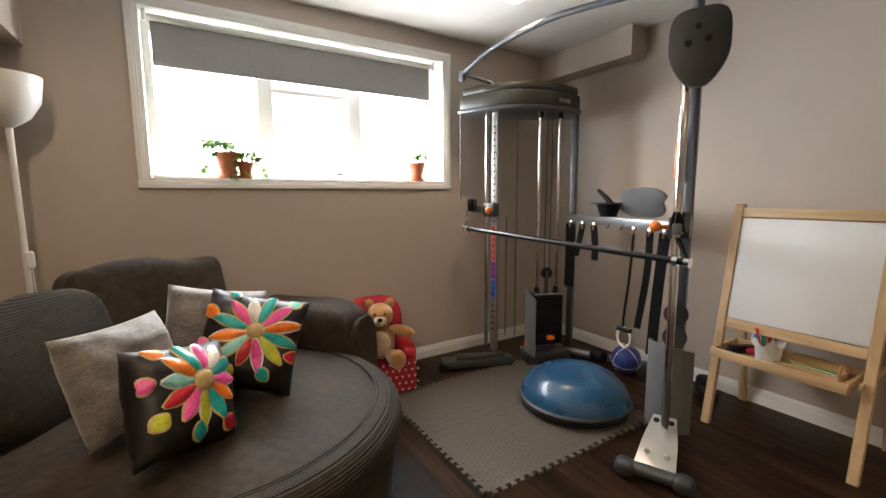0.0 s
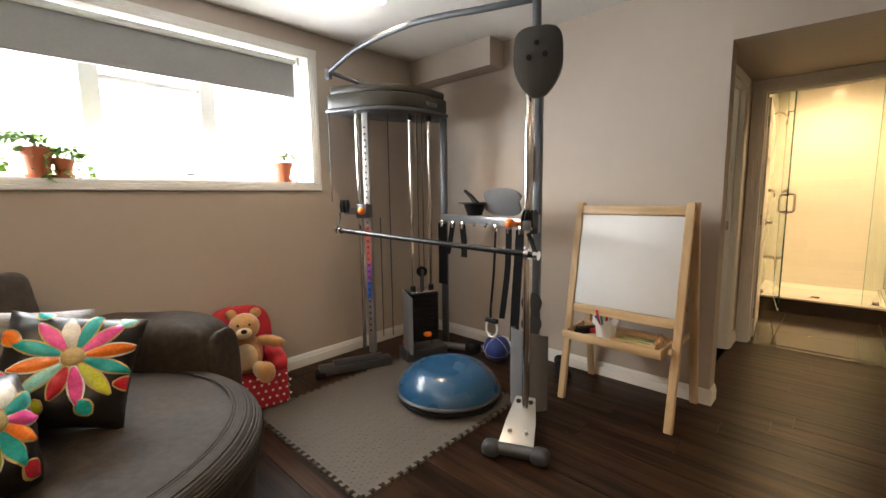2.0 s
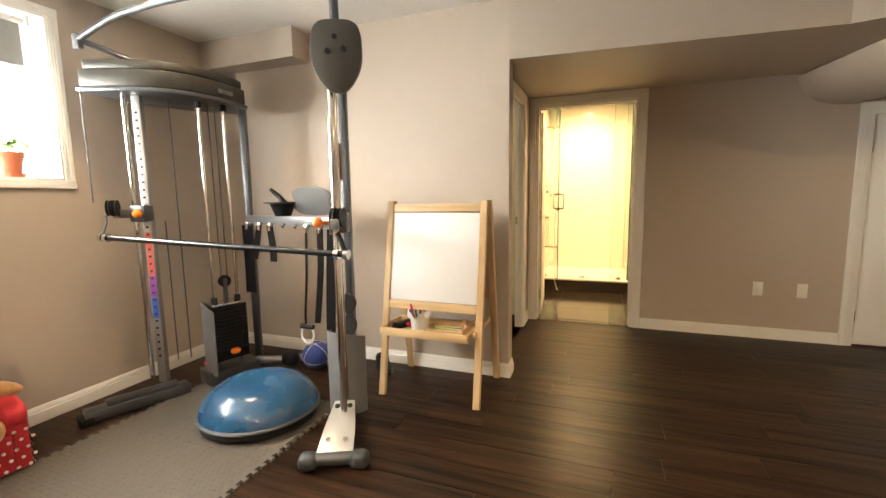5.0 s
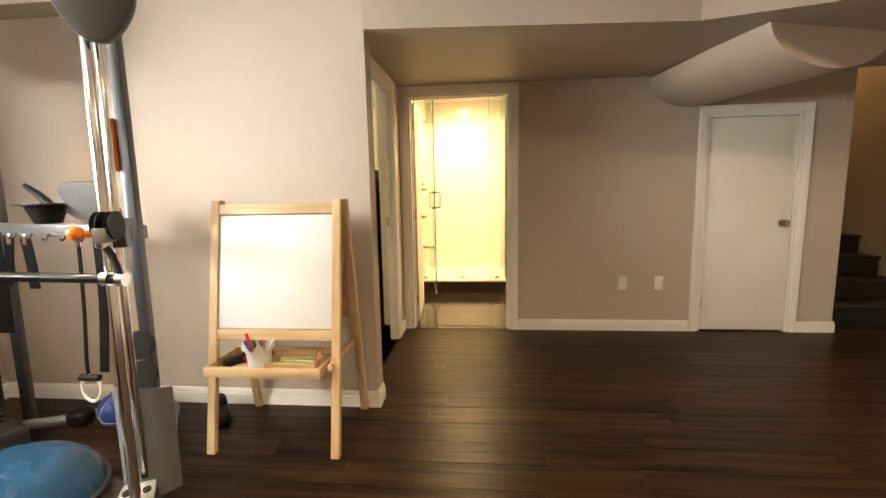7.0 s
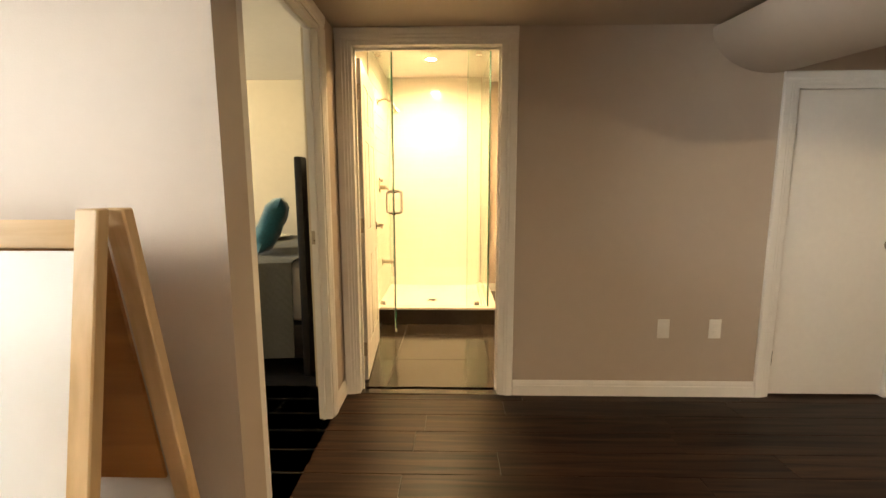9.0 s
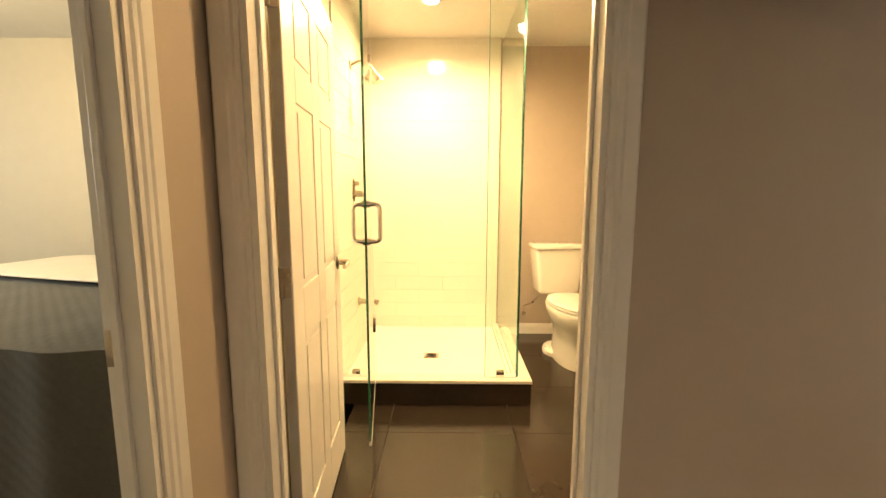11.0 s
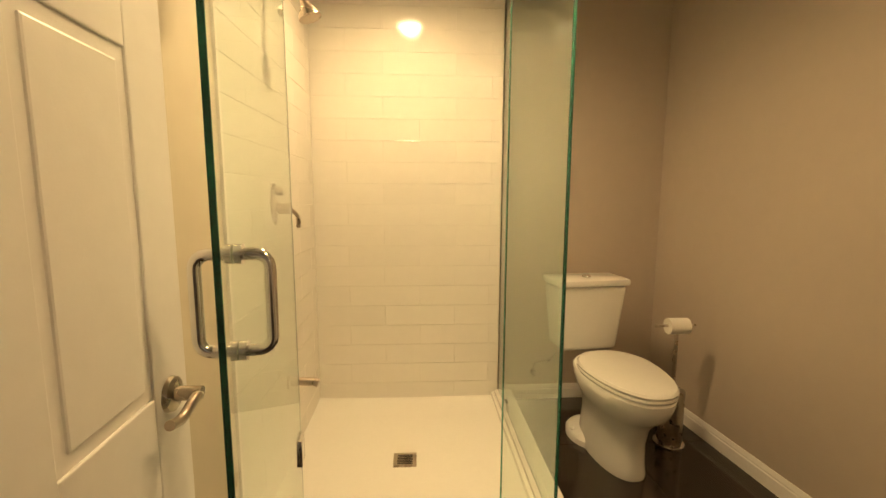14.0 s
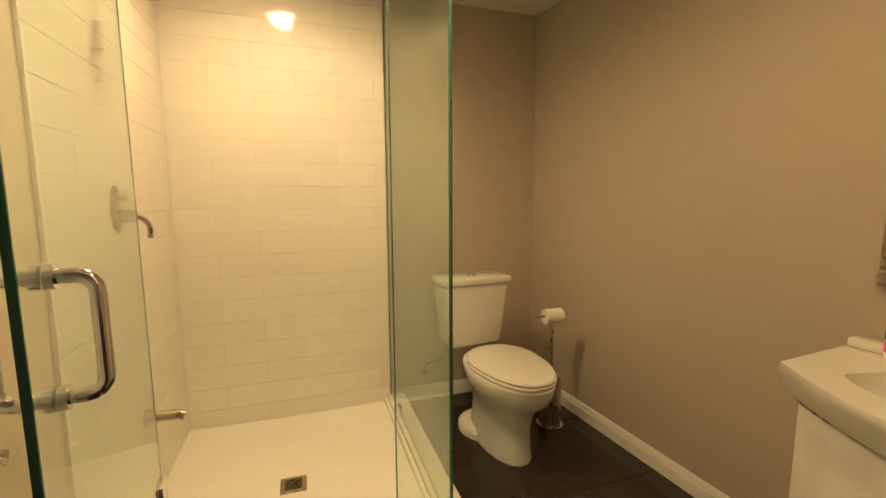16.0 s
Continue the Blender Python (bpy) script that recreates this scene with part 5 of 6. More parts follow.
for x_, nm in ((1.717, "light dimmer"), (2.018, "outlet")):
    o = thing("outlet" if nm == "outlet" else "wall_plate", "white plastic %s plate on the taupe wall" % nm, "wall plate", pose(x_, FY, 0.42))
    part("plate", boxes((-0.035, 0.035, -0.006, 0.0, -0.058, 0.058), bevel=0.0025), PLASTICWHITE, o)
    if nm == "outlet":
        for z in (-0.02, 0.02):
            part("socket", boxes((-0.016, 0.016, -0.009, -0.006, z - 0.014, z + 0.014), bevel=0.003), PLASTICWHITE, o)
    else:
        part("insert", boxes((-0.015, 0.015, -0.009, -0.006, -0.032, 0.032), bevel=0.002), PLASTICWHITE, o)

# ---- stairs ----
st = thing("stairs", "dark wooden stairs rising between walls", "stairs", kind="structure")
for k in range(12):
    y_ = 4.56 + 0.235 * k
    part("riser", boxes((EX, 4.3, y_, y_ + 0.02, 0.18 * k, 0.18 * (k + 1) - 0.03)), ESPRESSO, st, smooth=False)
    part("tread", boxes((EX, 4.3, y_ - 0.025, y_ + 0.255, 0.18 * (k + 1) - 0.03, 0.18 * (k + 1)), bevel=0.006), ESPRESSO, st)
structure("wall_stair_back", boxes((S0 - 0.5, EX - 0.12, 4.9, 5.0, 0, H)), PAINT, "plain wall closing the storage space", "wall")

# ================ bathroom ================
# ---- six-panel door, open ----
HXD, HYD = -0.0945, 4.525
bd_ang = math.degrees(math.atan2(0.697, -0.054))
bdoor = thing("door_1", "white six-panel bathroom door, standing open inwards", "door", pose(HXD, HYD, 0, 0, 0, bd_ang), kind="structure")
DW, DH, DT = 0.762, 2.01, 0.035
slab = boxes((0, DW, -0.0125, 0.0125, 0.012, DH))
for r in ((0, 0.115, 0.012, DH), (DW - 0.115, DW, 0.012, DH), (DW / 2 - 0.05, DW / 2 + 0.05, 0.22, DH - 0.12)):
    box(slab, r[0], r[1], -DT / 2, DT / 2, r[2], r[3], 0.003)
for z0, z1 in ((0.012, 0.22), (0.80, 0.98), (1.55, 1.66), (DH - 0.12, DH)):
    for x0, x1 in ((0.115, DW / 2 - 0.05), (DW / 2 + 0.05, DW - 0.115)):
        box(slab, x0, x1, -DT / 2, DT / 2, z0, z1, 0.003)
    box(slab, DW / 2 - 0.05, DW / 2 + 0.05, -DT / 2 + 0.001, DT / 2 - 0.001, z0, z1)
part("slab", slab, DOORWHITE, bdoor, smooth=False)
for x0, x1 in ((0.115, DW / 2 - 0.05), (DW / 2 + 0.05, DW - 0.115)):
    for z0, z1 in ((0.22, 0.80), (0.98, 1.55), (1.66, DH - 0.12)):
        part("panel", boxes((x0 + 0.022, x1 - 0.022, -0.0165, 0.0165, z0 + 0.022, z1 - 0.022), bevel=0.004), DOORWHITE, bdoor, smooth=False)
for s in (-1, 1):
    h = part("lever", join(place(lathe([(0, 0.0), (0.033, 0.0), (0.031, 0.008), (0.014, 0.012), (0.012, 0.055), (0, 0.056)], 24), pose(DW - 0.065, s * DT / 2, 0.965, -90 * s, 0, 0)),
                           tube(smooth_path([(DW - 0.065, s * (DT / 2 + 0.05), 0.965), (DW - 0.10, s * (DT / 2 + 0.055), 0.968), (DW - 0.14, s * (DT / 2 + 0.052), 0.955), (DW - 0.175, s * (DT / 2 + 0.05), 0.962)], 5), 0.009, 10)), NICKEL, bdoor, "brushed nickel lever handle")
for z in (0.22, 1.02, 1.82):
    part("hinge", tube([(-0.006, 0.014, z - 0.045), (-0.006, 0.014, z + 0.045)], 0.008, 10), NICKEL, bdoor)
    part("hinge_leaf", boxes((-0.0025, 0.0, -0.012, 0.014, z - 0.045, z + 0.045)), NICKEL, bdoor, smooth=False)
stp = solid("strike_plate", boxes((D1 - 0.0205, D1 - 0.0178, FY + 0.070, FY + 0.097, 0.94, 1.0), bevel=0.001), NICKEL, "nickel strike plate on the door jamb", "strike plate")
stp2 = solid("strike_plate", boxes((HX - 0.066, HX - 0.047, BD1 - 0.0005, BD1 + 0.0025, 0.96, 1.03), bevel=0.0005), NICKEL, "nickel strike plate on the bedroom jamb", "strike plate")

# ---- shower ----
SX0, SX1, SY0, SY1, SZ = BL, 0.885, 5.75, SB, 0.155
GXR, GYF, GT = 0.795, 5.80, 2.44
curb = thing("shower_tray", "white shower tray in a dark tiled, marble-topped curb", "shower tray")
part("curb_face", boxes((SX0, SX1 - 0.006, SY0 + 0.004, SY0 + 0.09, 0.0, SZ - 0.02), (SX1 - 0.10, SX1 - 0.006, SY0 + 0.09, SY1, 0.0, SZ - 0.02)), FLOORTILE, curb, "dark tiled curb face", smooth=False)
part("marble_cap", boxes((SX0, SX1, SY0 - 0.004, SY0 + 0.10, SZ - 0.02, SZ), bevel=0.003), MARBLE, curb, "white veined marble cap", smooth=False)
part("marble_cap", boxes((SX1 - 0.11, SX1, SY0 + 0.101, SY1, SZ - 0.02, SZ), bevel=0.003), MARBLE, curb, "white veined marble cap", smooth=False)
pan = bmesh.new()
n = 12
PX0, PX1, PY0, PY1 = SX0, SX1 - 0.11, SY0 + 0.10, SY1
gridp = [[pan.verts.new((PX0 + (PX1 - PX0) * i / n, PY0 + (PY1 - PY0) * j / n, 0)) for j in range(n + 1)] for i in range(n + 1)]
for i in range(n + 1):
    for j in range(n + 1):
        v = gridp[i][j]
        d = math.hypot(v.co.x - 0.251, v.co.y - 6.341)
        e = min(i, j, n - i, n - j)
        v.co.z = 0.075 + 0.022 * min(1, d / 0.7) + (0.03 if e == 0 else 0)
for i in range(n):
    for j in range(n):
        pan.faces.new((gridp[i][j], gridp[i + 1][j], gridp[i + 1][j + 1], gridp[i][j + 1]))
part("pan", pan, ACRYLIC, curb, "glossy white sloping pan")
part("pan_lip", boxes((PX0, PX1, PY0, PY0 + 0.02, 0.03, SZ - 0.012), (PX1 - 0.02, PX1, PY0 + 0.02, PY1, 0.03, SZ - 0.012), bevel=0.005), ACRYLIC, curb)
dr = part("drain", boxes((0.251 - 0.055, 0.251 + 0.055, 6.341 - 0.055, 6.341 + 0.055, 0.074, 0.0795), bevel=0.002), NICKEL, curb, "square nickel drain")
# Drain slots are black bars on the plate, the shade within put into colour.
for k in range(6):
    part("dark_slot_bar", boxes((0.251 - 0.036, 0.251 + 0.036, 6.341 - 0.033 + 0.0125 * k, 6.341 - 0.027 + 0.0125 * k, 0.0785, 0.0805)), BLACK, dr, smooth=False)


def pane(name, w, h, m, label, parent_parts):
    root = thing(name, label, "glass panel", m)
    p = part("glass", boxes((0.004, w - 0.004, -0.005, 0.005, 0, h)), PANE, root, smooth=False)
    p.visible_shadow = False
    for x0 in (0, w - 0.004):
        e = part("glass_edge", boxes((x0, x0 + 0.004, -0.005, 0.005, 0, h)), EDGE, root, "green cut glass edge", smooth=False)
        e.visible_shadow = False
    parent_parts(root)
    return root


def clamps(xs, zs):
    def make(root):
        for x in xs:
            for z in zs:
                part("glass_clamp", boxes((x - 0.024, x + 0.024, -0.013, 0.013, z, z + 0.045), bevel=0.003), CHROME, root, "square chrome clamp")
    return make


PH = GT - SZ
pane("glass_screen", GXR - 0.60, PH, pose(0.60, GYF, SZ + 0.002), "narrow fixed glass panel at the shower front", clamps([0.095], [0.0, PH - 0.045]))
pane("glass_screen", SY1 - GYF - 0.012, PH, pose(GXR + 0.006, GYF + 0.008, SZ + 0.002, 0, 0, 90), "fixed clear glass side panel of the shower", clamps([0.85], [0.0]))
HGX = -0.075
pane("glass_screen", HGX - SX0 - 0.004, PH, pose(SX0 + 0.002, GYF, SZ + 0.002), "narrow fixed glass panel by the shower wall", clamps([0.09], [0.0, PH - 0.045]))
sdx, sdy = 0.018 - HGX, 5.165 - GYF
sd_len = math.hypot(sdx, sdy)


def door_parts(root):
    for z in (0.33, 1.86):
        part("glass_hinge", boxes((-0.012, 0.052, -0.014, 0.014, z - 0.045, z + 0.045), bevel=0.003), CHROME, root, "square chrome glass hinge")
    hx = sd_len
    for s in (-1, 1):
        pts = [(hx, s * 0.006, 0), (hx, s * 0.036, 0)]
        pts += [(hx, s * (0.036 + 0.022 * math.sin(a)), -0.022 * (1 - math.cos(a))) for a in (radians(22), radians(45), radians(68), radians(90))]
        pts += [(hx, s * 0.058, -0.142)]
        pts += [(hx, s * (0.036 + 0.022 * math.cos(a)), -0.142 - 0.022 * math.sin(a)) for a in (radians(22), radians(45), radians(68), radians(90))]
        pts += [(hx, s * 0.006, -0.164)]
        part("pull_handle", place(tube(pts, 0.0105, 14), pose(0, 0, 1.216 - SZ)), CHROME, root, "chrome tubular pull handle")
        for z in (0, -0.164):
            part("handle_washer", place(tube([(hx, s * 0.0055, 0), (hx, s * 0.017, 0)], 0.017, 16), pose(0, 0, 1.216 - SZ + z)), CHROME, root)
    part("bottom_sweep", boxes((0.03, sd_len + 0.075, -0.006, 0.006, -0.022, -0.0005), bevel=0.002), WHITE, root, "pale vinyl sweep")


pane("shower_door", sd_len + 0.08, PH - 0.012, pose(HGX, GYF, SZ + 0.014, 0, 0, math.degrees(math.atan2(sdy, sdx))), "frameless glass shower door swung open", door_parts)
valve = thing("shower_valve", "nickel shower valve with a lever", "shower valve", pose(BL + 0.010, 6.22, 1.29))
part("escutcheon", place(lathe([(0, 0.012), (0.05, 0.011), (0.062, 0.004), (0.064, 0)], 32, 1.35, 0.8), pose(0, 0, 0, 0, 90, 0)), NICKEL, valve)
part("body", tube([(0.008, 0, -0.02), (0.065, 0, -0.02)], 0.022, 16), NICKEL, valve)
part("lever", tube(smooth_path([(0.055, 0, -0.02), (0.075, 0.02, -0.03), (0.085, 0.05, -0.055), (0.085, 0.055, -0.10)]), 0.009, 10), NICKEL, valve)
part("diverter", tube([(0.008, 0, 0.05), (0.04, 0, 0.05)], 0.016, 14), NICKEL, valve)
spt = thing("tub_spout", "small nickel outlet on the shower wall", "spout", pose(BL + 0.010, 6.30, 0.50))
part("flange", tube([(0, 0, 0), (0.012, 0, 0)], 0.032, 20), NICKEL, spt)
part("spout", tube([(0.01, 0, 0), (0.12, 0, -0.004), (0.14, 0, -0.012)], 0.019, 14), NICKEL, spt)
sh_ = thing("shower_fitting", "nickel shower head on a curved wall arm", "shower", pose(BL + 0.010, 6.2, 2.10))
part("flange", tube([(0, 0, 0), (0.01, 0, 0)], 0.03, 20), NICKEL, sh_)
part("arm", tube(smooth_path([(0.005, 0, 0), (0.07, 0, 0.025), (0.13, 0, 0.0), (0.16, 0, -0.045)]), 0.010, 12), NICKEL, sh_)
part("head", place(lathe([(0, 0.03), (0.014, 0.03), (0.02, 0.0), (0.042, -0.035), (0.044, -0.048), (0, -0.05)], 24), pose(0.165, 0, -0.06, 0, -20, 0)), NICKEL, sh_)

# ---- toilet ----
wc = thing("toilet", "white two-piece porcelain toilet with closed lid", "toilet", pose(1.295, 6.61, 0, 0, 0, 6))


def lofted(rows, n=36):
    """A body through egg-shaped rings: z, centre y, half width, front length, back length."""
    bm = bmesh.new()
    rings = []
    for z, cy, w, f, b in rows:
        ring = []
        for k in range(n):
            a = 2 * math.pi * k / n
            s = math.sin(a)
            ring.append(bm.verts.new((w * math.copysign(abs(math.cos(a)) ** 0.85, math.cos(a)), cy + (b if s > 0 else f) * s, z)))
        rings.append(ring)
    for a, b in zip(rings, rings[1:]):
        for k in range(n):
            bm.faces.new((a[k], a[(k + 1) % n], b[(k + 1) % n], b[k]))
    bm.faces.new(rings[0][::-1])
    bm.faces.new(rings[-1])
    bmesh.ops.recalc_face_normals(bm, faces=bm.faces)
    return bm


part("bowl", lofted([(0, -0.15, 0.112, 0.225, 0.27), (0.02, -0.15, 0.114, 0.227, 0.27), (0.06, -0.15, 0.107, 0.22, 0.265), (0.17, -0.15, 0.103, 0.22, 0.25), (0.255, -0.155, 0.113, 0.235, 0.25), (0.305, -0.16, 0.14, 0.275, 0.25), (0.35, -0.165, 0.166, 0.325, 0.26), (0.40, -0.165, 0.181, 0.345, 0.27), (0.435, -0.165, 0.186, 0.352, 0.28), (0.445, -0.165, 0.18, 0.344, 0.27)]), PORCELAIN, wc, "porcelain bowl on a straight pedestal foot")
part("base_flange", lofted([(0, 0.02, 0.150, 0.15, 0.16), (0.03, 0.02, 0.150, 0.15, 0.16), (0.048, 0.02, 0.135, 0.135, 0.145), (0.055, 0.02, 0.11, 0.11, 0.12)]), PORCELAIN, wc)
for s in (-1, 1):
    part("bolt_cap", place(blob(0.014, 0.014, 0.012), pose(s * 0.128, 0.02, 0.052)), PORCELAIN, wc)
part("seat", lofted([(0.446, -0.17, 0.183, 0.345, 0.20), (0.458, -0.17, 0.19, 0.352, 0.20), (0.466, -0.17, 0.188, 0.35, 0.20)]), PORCELAIN, wc)
part("lid", lofted([(0.468, -0.17, 0.186, 0.348, 0.20), (0.48, -0.17, 0.19, 0.352, 0.20), (0.49, -0.17, 0.182, 0.342, 0.195), (0.493, -0.17, 0.15, 0.31, 0.17)]), PORCELAIN, wc, "closed white lid")
tk = bmesh.new()
lo, hi = [], []
for z, w, d0, d1, store in ((0.455, 0.165, 0.11, 0.30, lo), (0.83, 0.205, 0.09, 0.30, hi)):
    for x_, y_ in ((-w, d0), (w, d0), (w, d1), (-w, d1)):
        store.append(tk.verts.new((x_, y_, z)))
tk.faces.new(lo[::-1])
tk.faces.new(hi)
for k in range(4):
    tk.faces.new((lo[k], lo[(k + 1) % 4], hi[(k + 1) % 4], hi[k]))
bmesh.ops.recalc_face_normals(tk, faces=tk.faces)
bmesh.ops.bevel(tk, geom=list(tk.edges), offset=0.03, segments=4, affect="EDGES", profile=0.5)
part("tank", tk, PORCELAIN, wc)
part("tank_lid", boxes((-0.213, 0.213, 0.078, 0.306, 0.828, 0.868), bevel=0.014), PORCELAIN, wc)
part("flush_button", place(lathe([(0, 0.008), (0.022, 0.008), (0.026, 0), (0, 0)], 20), pose(0, 0.19, 0.868)), CHROME, wc, "chrome flush button")
part("supply_valve", place(blob(0.02, 0.03, 0.02), pose(-0.20, 0.42, 0.21)), NICKEL, wc)
part("supply_hose", tube(smooth_path([(-0.20, 0.42, 0.22), (-0.22, 0.35, 0.30), (-0.18, 0.24, 0.36), (-0.13, 0.2, 0.44)]), 0.006, 8), NICKEL, wc)
tps = thing("paper_stand", "steel paper holder stand with a spare-roll tube", "paper holder", pose(1.667, 6.54, 0))
part("base", lathe([(0, 0), (0.075, 0), (0.077, 0.008), (0, 0.012)], 28), CHROME, tps)
part("roll_tube", lathe([(0.055, 0.01), (0.062, 0.012), (0.062, 0.30), (0.055, 0.305), (0.0, 0.305)], 28), NICKEL, tps)
part("pole", tube([(0, 0, 0.3), (0, 0, 0.655)], 0.011, 12), NICKEL, tps)
part("arm", tube([(0.10, 0, 0.655), (-0.11, 0, 0.655)], 0.007, 10), NICKEL, tps)
part("arm_knob", place(blob(0.011, 0.011, 0.011), pose(-0.112, 0, 0.655)), NICKEL, tps)
part("paper_roll", join(tube([(-0.05, 0, 0.652), (0.055, 0, 0.652)], 0.042, 28)), PAPER, tps, "white paper roll")

# ---- vanity and mirror ----
van = thing("vanity", "white bow-front vanity cabinet", "vanity cabinet", pose(bath_side(4.97) - 0.052, 4.97, 0, 0, 0, SLANT))
bow = [(0, -0.30), (-0.30, -0.30)] + [(-0.33 - 0.12 * math.sin(math.pi * k / 12), -0.30 + 0.60 * k / 12) for k in range(13)] + [(0, 0.30)]
bow = [bow[0]] + bow[2:]
part("cabinet", prism(bow, 0.10, 0.775, 0.003), DOORWHITE, van)
part("plinth", prism([(x * 0.9, y * 0.95) for x, y in bow], 0.0, 0.10), DOORWHITE, van)
for s in (-1, 1):
    part("cabinet_door", place(curved_sheet(0.52, 180 - 30, 180 - 1, 0.13, 0.72, 0.0, 0.016), pose(0.09, 0, 0) @ Matrix.Diagonal((1, s, 1, 1))), DOORWHITE, van)
part("trim_bead", tube([(x - 0.004 if k else x, y, 0.772) for k, (x, y) in enumerate(bow[1:-1])], 0.006, 8), NICKEL, van)
sink = thing("washbasin", "white porcelain bow-front basin top on the vanity", "washbasin", pose(bath_side(4.97) - 0.052, 4.97, 0.776, 0, 0, SLANT))
bow2 = [(0, -0.34), (-0.355, -0.34)] + [(-0.36 - 0.15 * math.sin(math.pi * k / 16), -0.33 + 0.66 * k / 16) for k in range(17)] + [(-0.355, 0.34), (0, 0.34)]
top = bmesh.new()
outer = [top.verts.new((x, y, 0.094)) for x, y in bow2]
outer_lo = [top.verts.new((x, y, 0.068)) for x, y in bow2]
under = [top.verts.new((x * 0.93, y * 0.93, 0.0)) for x, y in bow2]
cnt = len(bow2)
for a, b in ((outer, outer_lo), (outer_lo, under)):
    for k in range(cnt):
        top.faces.new((a[k], b[k], b[(k + 1) % cnt], a[(k + 1) % cnt]))
inner = []
for x, y in bow2:
    d = Vector((x + 0.25, y))
    ang_ = math.atan2(d.y, d.x)
    inner.append((-0.25 + 0.145 * math.cos(ang_), 0.235 * math.sin(ang_)))
prev = outer
for s, z in ((1.0, 0.092), (0.96, 0.08), (0.8, 0.045), (0.4, 0.012), (0.1, 0.008)):
    ring = [top.verts.new((-0.25 + (x + 0.25) * s, y * s, z)) for x, y in inner]
    for k in range(cnt):
        top.faces.new((prev[k], prev[(k + 1) % cnt], ring[(k + 1) % cnt], ring[k]))
    prev = ring
top.faces.new(prev)
bmesh.ops.recalc_face_normals(top, faces=top.faces)
part("basin", top, PORCELAIN, sink)
part("upstand", boxes((-0.04, 0.024, -0.335, 0.335, 0.0945, 0.125), bevel=0.008), PORCELAIN, sink)
soap = thing("soap_bottle", "dark pump soap bottle with a pink label", "soap bottle", pose(bath_side(5.17) - 0.115, 5.17, 0.872))
part("bottle", lathe([(0, 0), (0.03, 0), (0.033, 0.01), (0.033, 0.075), (0.026, 0.092), (0.012, 0.10), (0, 0.10)], 24), INK[5], soap, "clear white bottle")
part("label_band", lathe([(0.0335, 0.022), (0.0338, 0.024), (0.0338, 0.05), (0.0335, 0.052)], 24), PETALS[1], soap)
part("cap_band", lathe([(0.0335, 0.056), (0.0342, 0.058), (0.034, 0.08), (0.026, 0.094)], 24), BLACK, soap)
part("pump", join(tube([(0, 0, 0.10), (0, 0, 0.14)], 0.007, 10), tube([(0.01, 0, 0.14), (-0.035, 0, 0.138)], 0.006, 10)), INK[5], soap)
mir = thing("wall_mirror", "framed mirror with a beaded silver frame", "mirror", pose(bath_side(4.92), 4.92, 0, 0, 0, SLANT))
part("mirror_glass", boxes((-0.012, 0.0, -0.30, 0.30, 1.12, 1.95)), MIRROR, mir, smooth=False)
FR = [(0, 0), (0.012, 0), (0.022, 0.012), (0.022, 0.022), (0.030, 0.032), (0.030, 0.05), (0.018, 0.062), (0, 0.062)]
for a, b, up in (((0, -0.30, 1.12), (0, -0.30, 1.95), (0, -1, 0)), ((0, 0.30, 1.12), (0, 0.30, 1.95), (0, 1, 0)), ((0, -0.362, 1.95), (0, 0.362, 1.95), (0, 0, 1)), ((0, -0.362, 1.12), (0, 0.362, 1.12), (0, 0, -1))):
    part("frame_rail", moulding(FR, a, b, up=up, out=(-1, 0, 0)), NICKEL, mir, smooth=False)

# ================ bedroom ================
bed = thing("bed", "bed with a dark headboard and grey quilted cover", "bed", pose(-0.46, 5.52, 0))
part("headboard", boxes((-0.07, -0.02, -0.93, 0.93, 0.0, 1.45), bevel=0.012), ESPRESSO, bed, "tall dark headboard")
part("mattress", boxes((-2.0, -0.08, -0.82, 0.82, 0.34, 0.735), bevel=0.05), SHEET, bed)
part("bed_frame", boxes((-2.08, -0.075, -0.87, 0.87, 0.10, 0.34), bevel=0.01), ESPRESSO, bed)
q = bmesh.new()
NU, NV = 40, 56
gq = []
for i in range(NU + 1):
    x = -2.12 + 1.98 * i / NU
    row_ = []
    for j in range(NV + 1):
        s = -1.52 + 3.04 * j / NV
        if abs(s) <= 0.86:
            y, z = s, 0.775
        else:
            y, z = math.copysign(0.875 + 0.05 * (abs(s) - 0.86) + 0.016 * math.sin(x * 9) + 0.01 * math.sin(x * 23), s), 0.775 - (abs(s) - 0.86)
        w = 0.010 * noise.noise(Vector((x * 4, s * 4, 0)))
        row_.append(q.verts.new((x, y, z + w)))
    gq.append(row_)
for i in range(NU):
    for j in range(NV):
        q.faces.new((gq[i][j], gq[i + 1][j], gq[i + 1][j + 1], gq[i][j + 1]))
bmesh.ops.recalc_face_normals(q, faces=q.faces)
bmesh.ops.solidify(q, geom=list(q.faces), thickness=0.012)
quilt = solid("quilt", q, QUILT, "grey quilted bedspread draped over the bed", "quilt", pose(-0.46, 5.52, 0))
throw = solid("folded_sheet", place(blob(0.70, 0.36, 0.016, 6, 3, wob=0.004), pose(0, 0, 0.016)), SHEET, "folded white sheet lying on the quilt", "sheet", pose(-1.85, 5.95, 0.792, 0, 0, -14))
tcu = cushion("throw_cushion", pose(-0.92, 5.12, 0.985, 0, 0, 200) @ pose(0, 0, 0, 0, 66, 0) @ pose(0, 0, 0, 0, 0, 90), TEAL, "teal velvet cushion propped on the bed", 0.22)

# ---- shower wall tiles ----


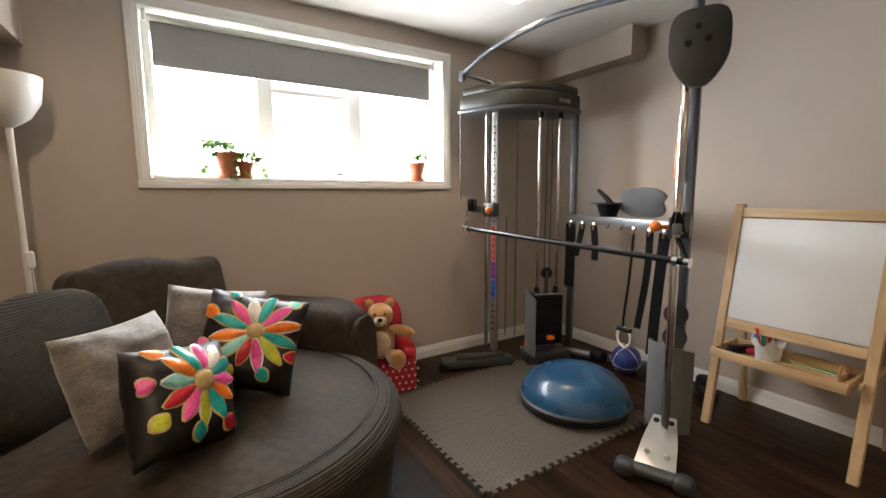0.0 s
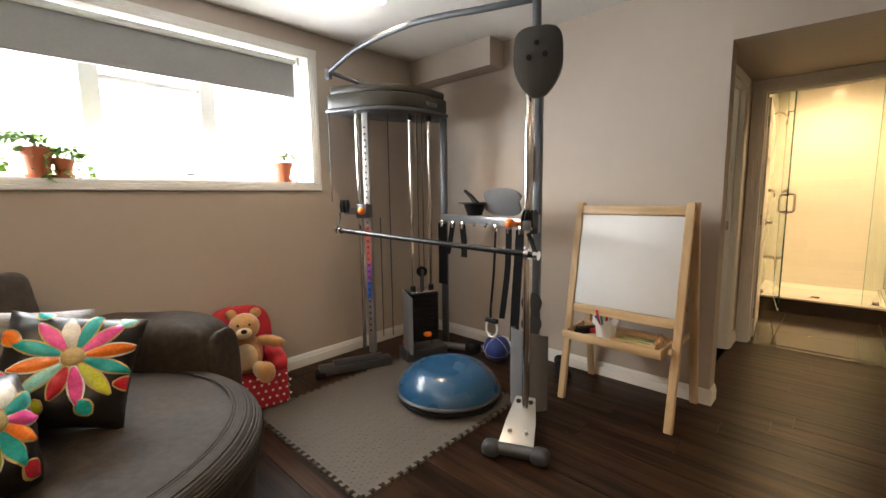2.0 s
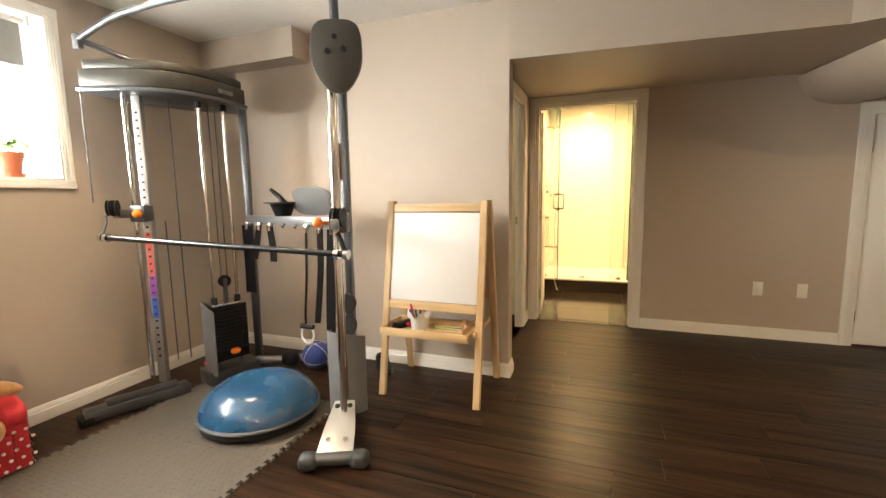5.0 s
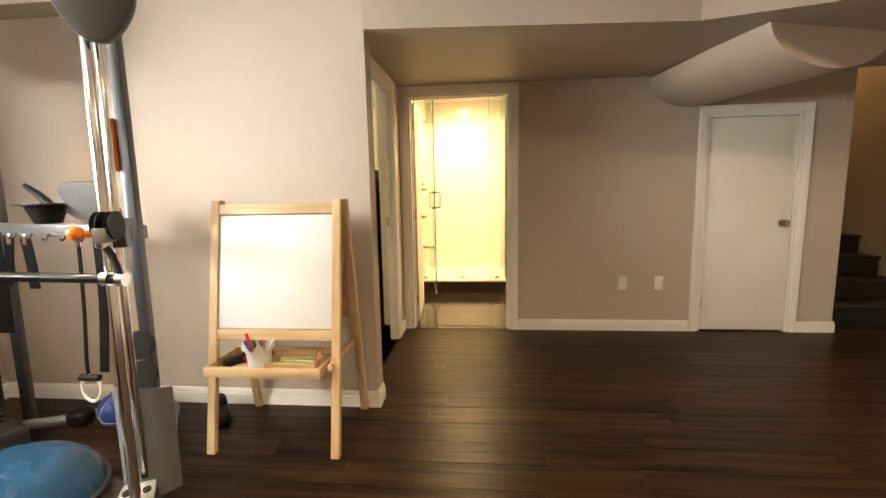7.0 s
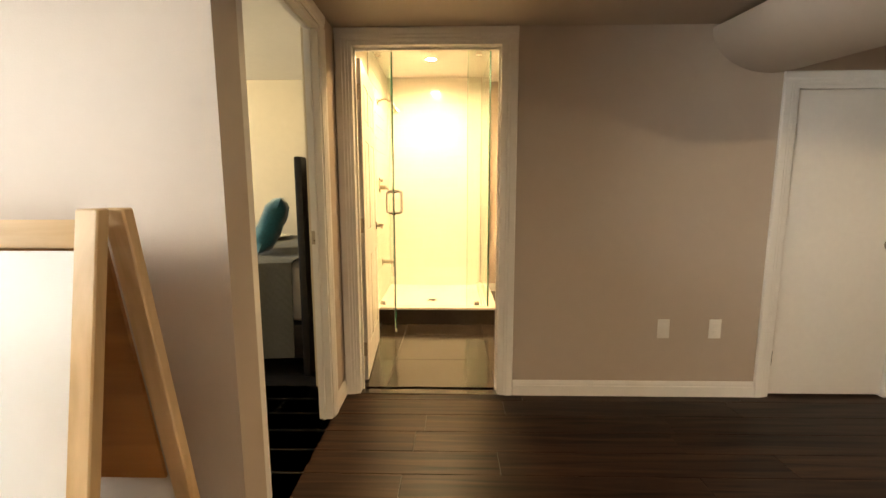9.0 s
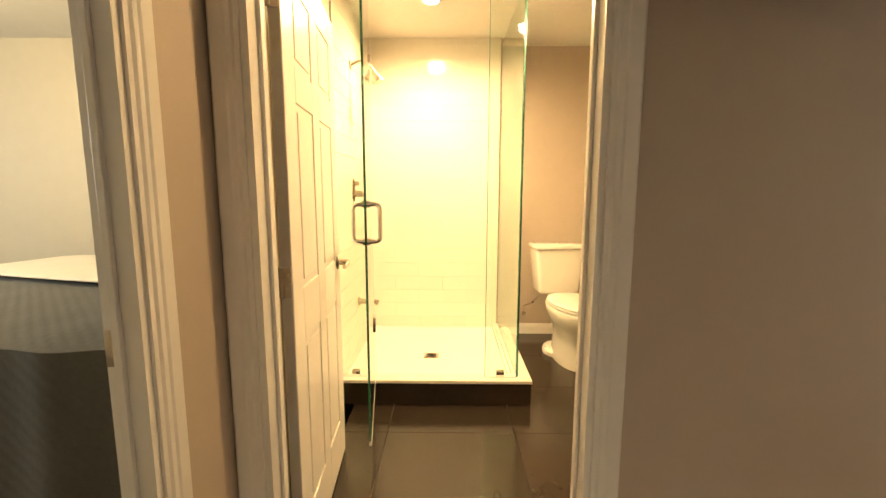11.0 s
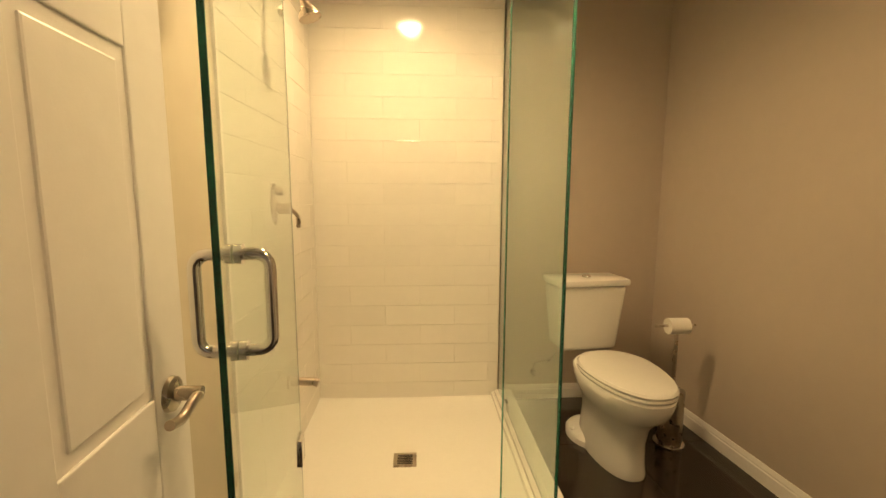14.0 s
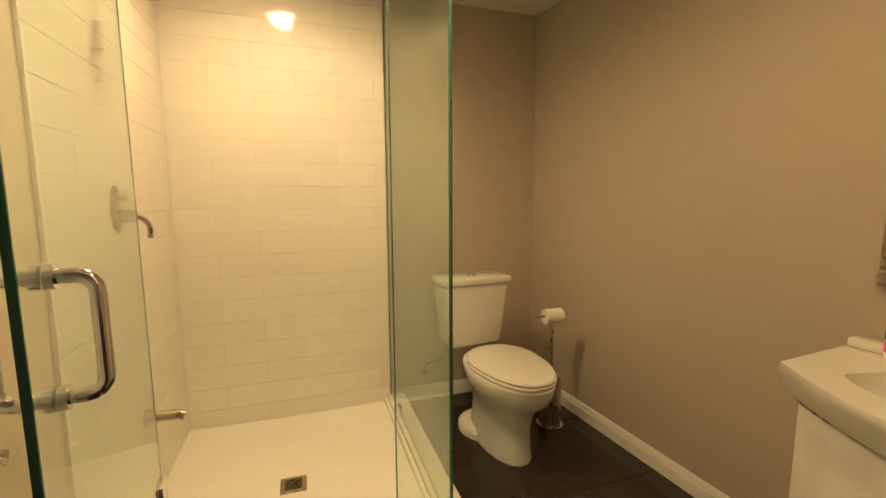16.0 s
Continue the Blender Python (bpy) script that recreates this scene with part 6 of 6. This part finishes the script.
def tiled(wall_name, origin, along, normal, length, z0, z1, label):
    """White brick-bond tiles on a wall, each proud of its grout."""
    o, u, nn = Vector(origin), Vector(along), Vector(normal)
    ax = abs(u.x) > 0.5

    def slabbox(s0, s1, a, b, d0, d1):
        p, q_ = o + u * s0 + nn * d0, o + u * s1 + nn * d1
        return (min(p.x, q_.x), max(p.x, q_.x), min(p.y, q_.y), max(p.y, q_.y), a, b)
    root = structure(wall_name, boxes(slabbox(0, length, z0, z1, 0.001, 0.0092)), GROUT, label, "tiled wall")
    TW, TH = 0.405, 0.1175
    cache = {}
    r = 0
    z = z0
    while z < z1 - 0.02:
        h = min(TH, z1 - z)
        s = -TW * (0.5 if r % 2 else 0.0)
        while s < length - 0.01:
            a, b = max(0, s), min(length, s + TW)
            if b - a > 0.015:
                key = (round(b - a, 3), round(h, 3))
                if key not in cache:
                    w = b - a - 0.0018
                    bx_ = boxes((0, w, -0.0065, 0, 0, h - 0.0018) if ax else (0, 0.0065, 0, w, 0, h - 0.0018), bevel=0.0012)
                    cache[key] = mesh_of("tile", bx_, TILE)
                p = o + u * a + nn * 0.005
                ob = piece("wall_tile", cache[key], root, p.x, p.y, z)
            s += TW
        z += TH
        r += 1



# ---- floors, piece by piece ----


def piece(name, me, parent, x, y, z):
    ob = new(name, me)
    ob.parent = parent
    ob.location = (x, y, z)
    return ob


floor = structure("floor", boxes((WX, 4.3, -2.6, FY + 0.03, -0.06, -0.004), (EX, 4.3, FY + 0.03, 4.6, -0.06, -0.004), (S0, S1, FY + 0.03, 4.9, -0.06, -0.004)), SUBFLOOR,
                  "dark brown laminate plank floor", "floor")
PW, PL = 0.168, 1.29


def plank_mesh(length):
    bm = boxes((0, length - 0.002, 0, PW - 0.002, -0.012, 0.0), bevel=0.0012)
    return mesh_of("plank", bm, LAMINATE)


whole = plank_mesh(PL)
rng = random.Random(4)
row = 0
y = -2.6
while y < FY - 0.02:
    x = WX - rng.random() * PL
    while x < 4.3:
        x0, x1 = max(x, WX), min(x + PL, 4.3)
        if x1 - x0 > 0.05:
            piece("plank", whole if x1 - x0 > PL - 0.001 else plank_mesh(x1 - x0), floor, x0, y, 0)
        x += PL
    y += PW
bath = structure("floor_bath", boxes((BL, BR, FY + 0.03, BB, -0.06, -0.004)), SUBFLOOR, "dark glossy tiled bathroom floor", "floor")
TX, TY = 0.684, 0.55
tile_me = mesh_of("tile", boxes((0, TX - 0.004, 0, TY - 0.004, -0.012, 0.0), bevel=0.001), FLOORTILE)
for i in range(-1, 4):
    for j in range(-1, 5):
        x0, y0 = 0.053 + TX * i, 4.9 + TY * j
        cx0, cx1, cy0, cy1 = max(x0, BL), min(x0 + TX, BR), max(y0, FY + 0.03), min(y0 + TY, BB)
        if cx1 - cx0 > 0.02 and cy1 - cy0 > 0.02:
            full = cx1 - cx0 > TX - 0.001 and cy1 - cy0 > TY - 0.001
            me = tile_me if full else mesh_of("tile", boxes((0, cx1 - cx0 - 0.004, 0, cy1 - cy0 - 0.004, -0.012, 0.0), bevel=0.001), FLOORTILE)
            piece("floor_tile", me, bath, cx0, cy0, 0)
tiled("wall_shower_tiles_back", (BL, SB, 0), (1, 0, 0), (0, -1, 0), SX1 - 0.094 - BL, 0.10, HB - 0.002, "white glazed brick-bond tiles on the shower back wall")
tiled("wall_shower_tiles_left", (BL, SY0 + 0.03, 0), (0, 1, 0), (1, 0, 0), SB - 0.013 - SY0 - 0.03, 0.10, HB - 0.002, "white glazed brick-bond tiles on the shower side wall")
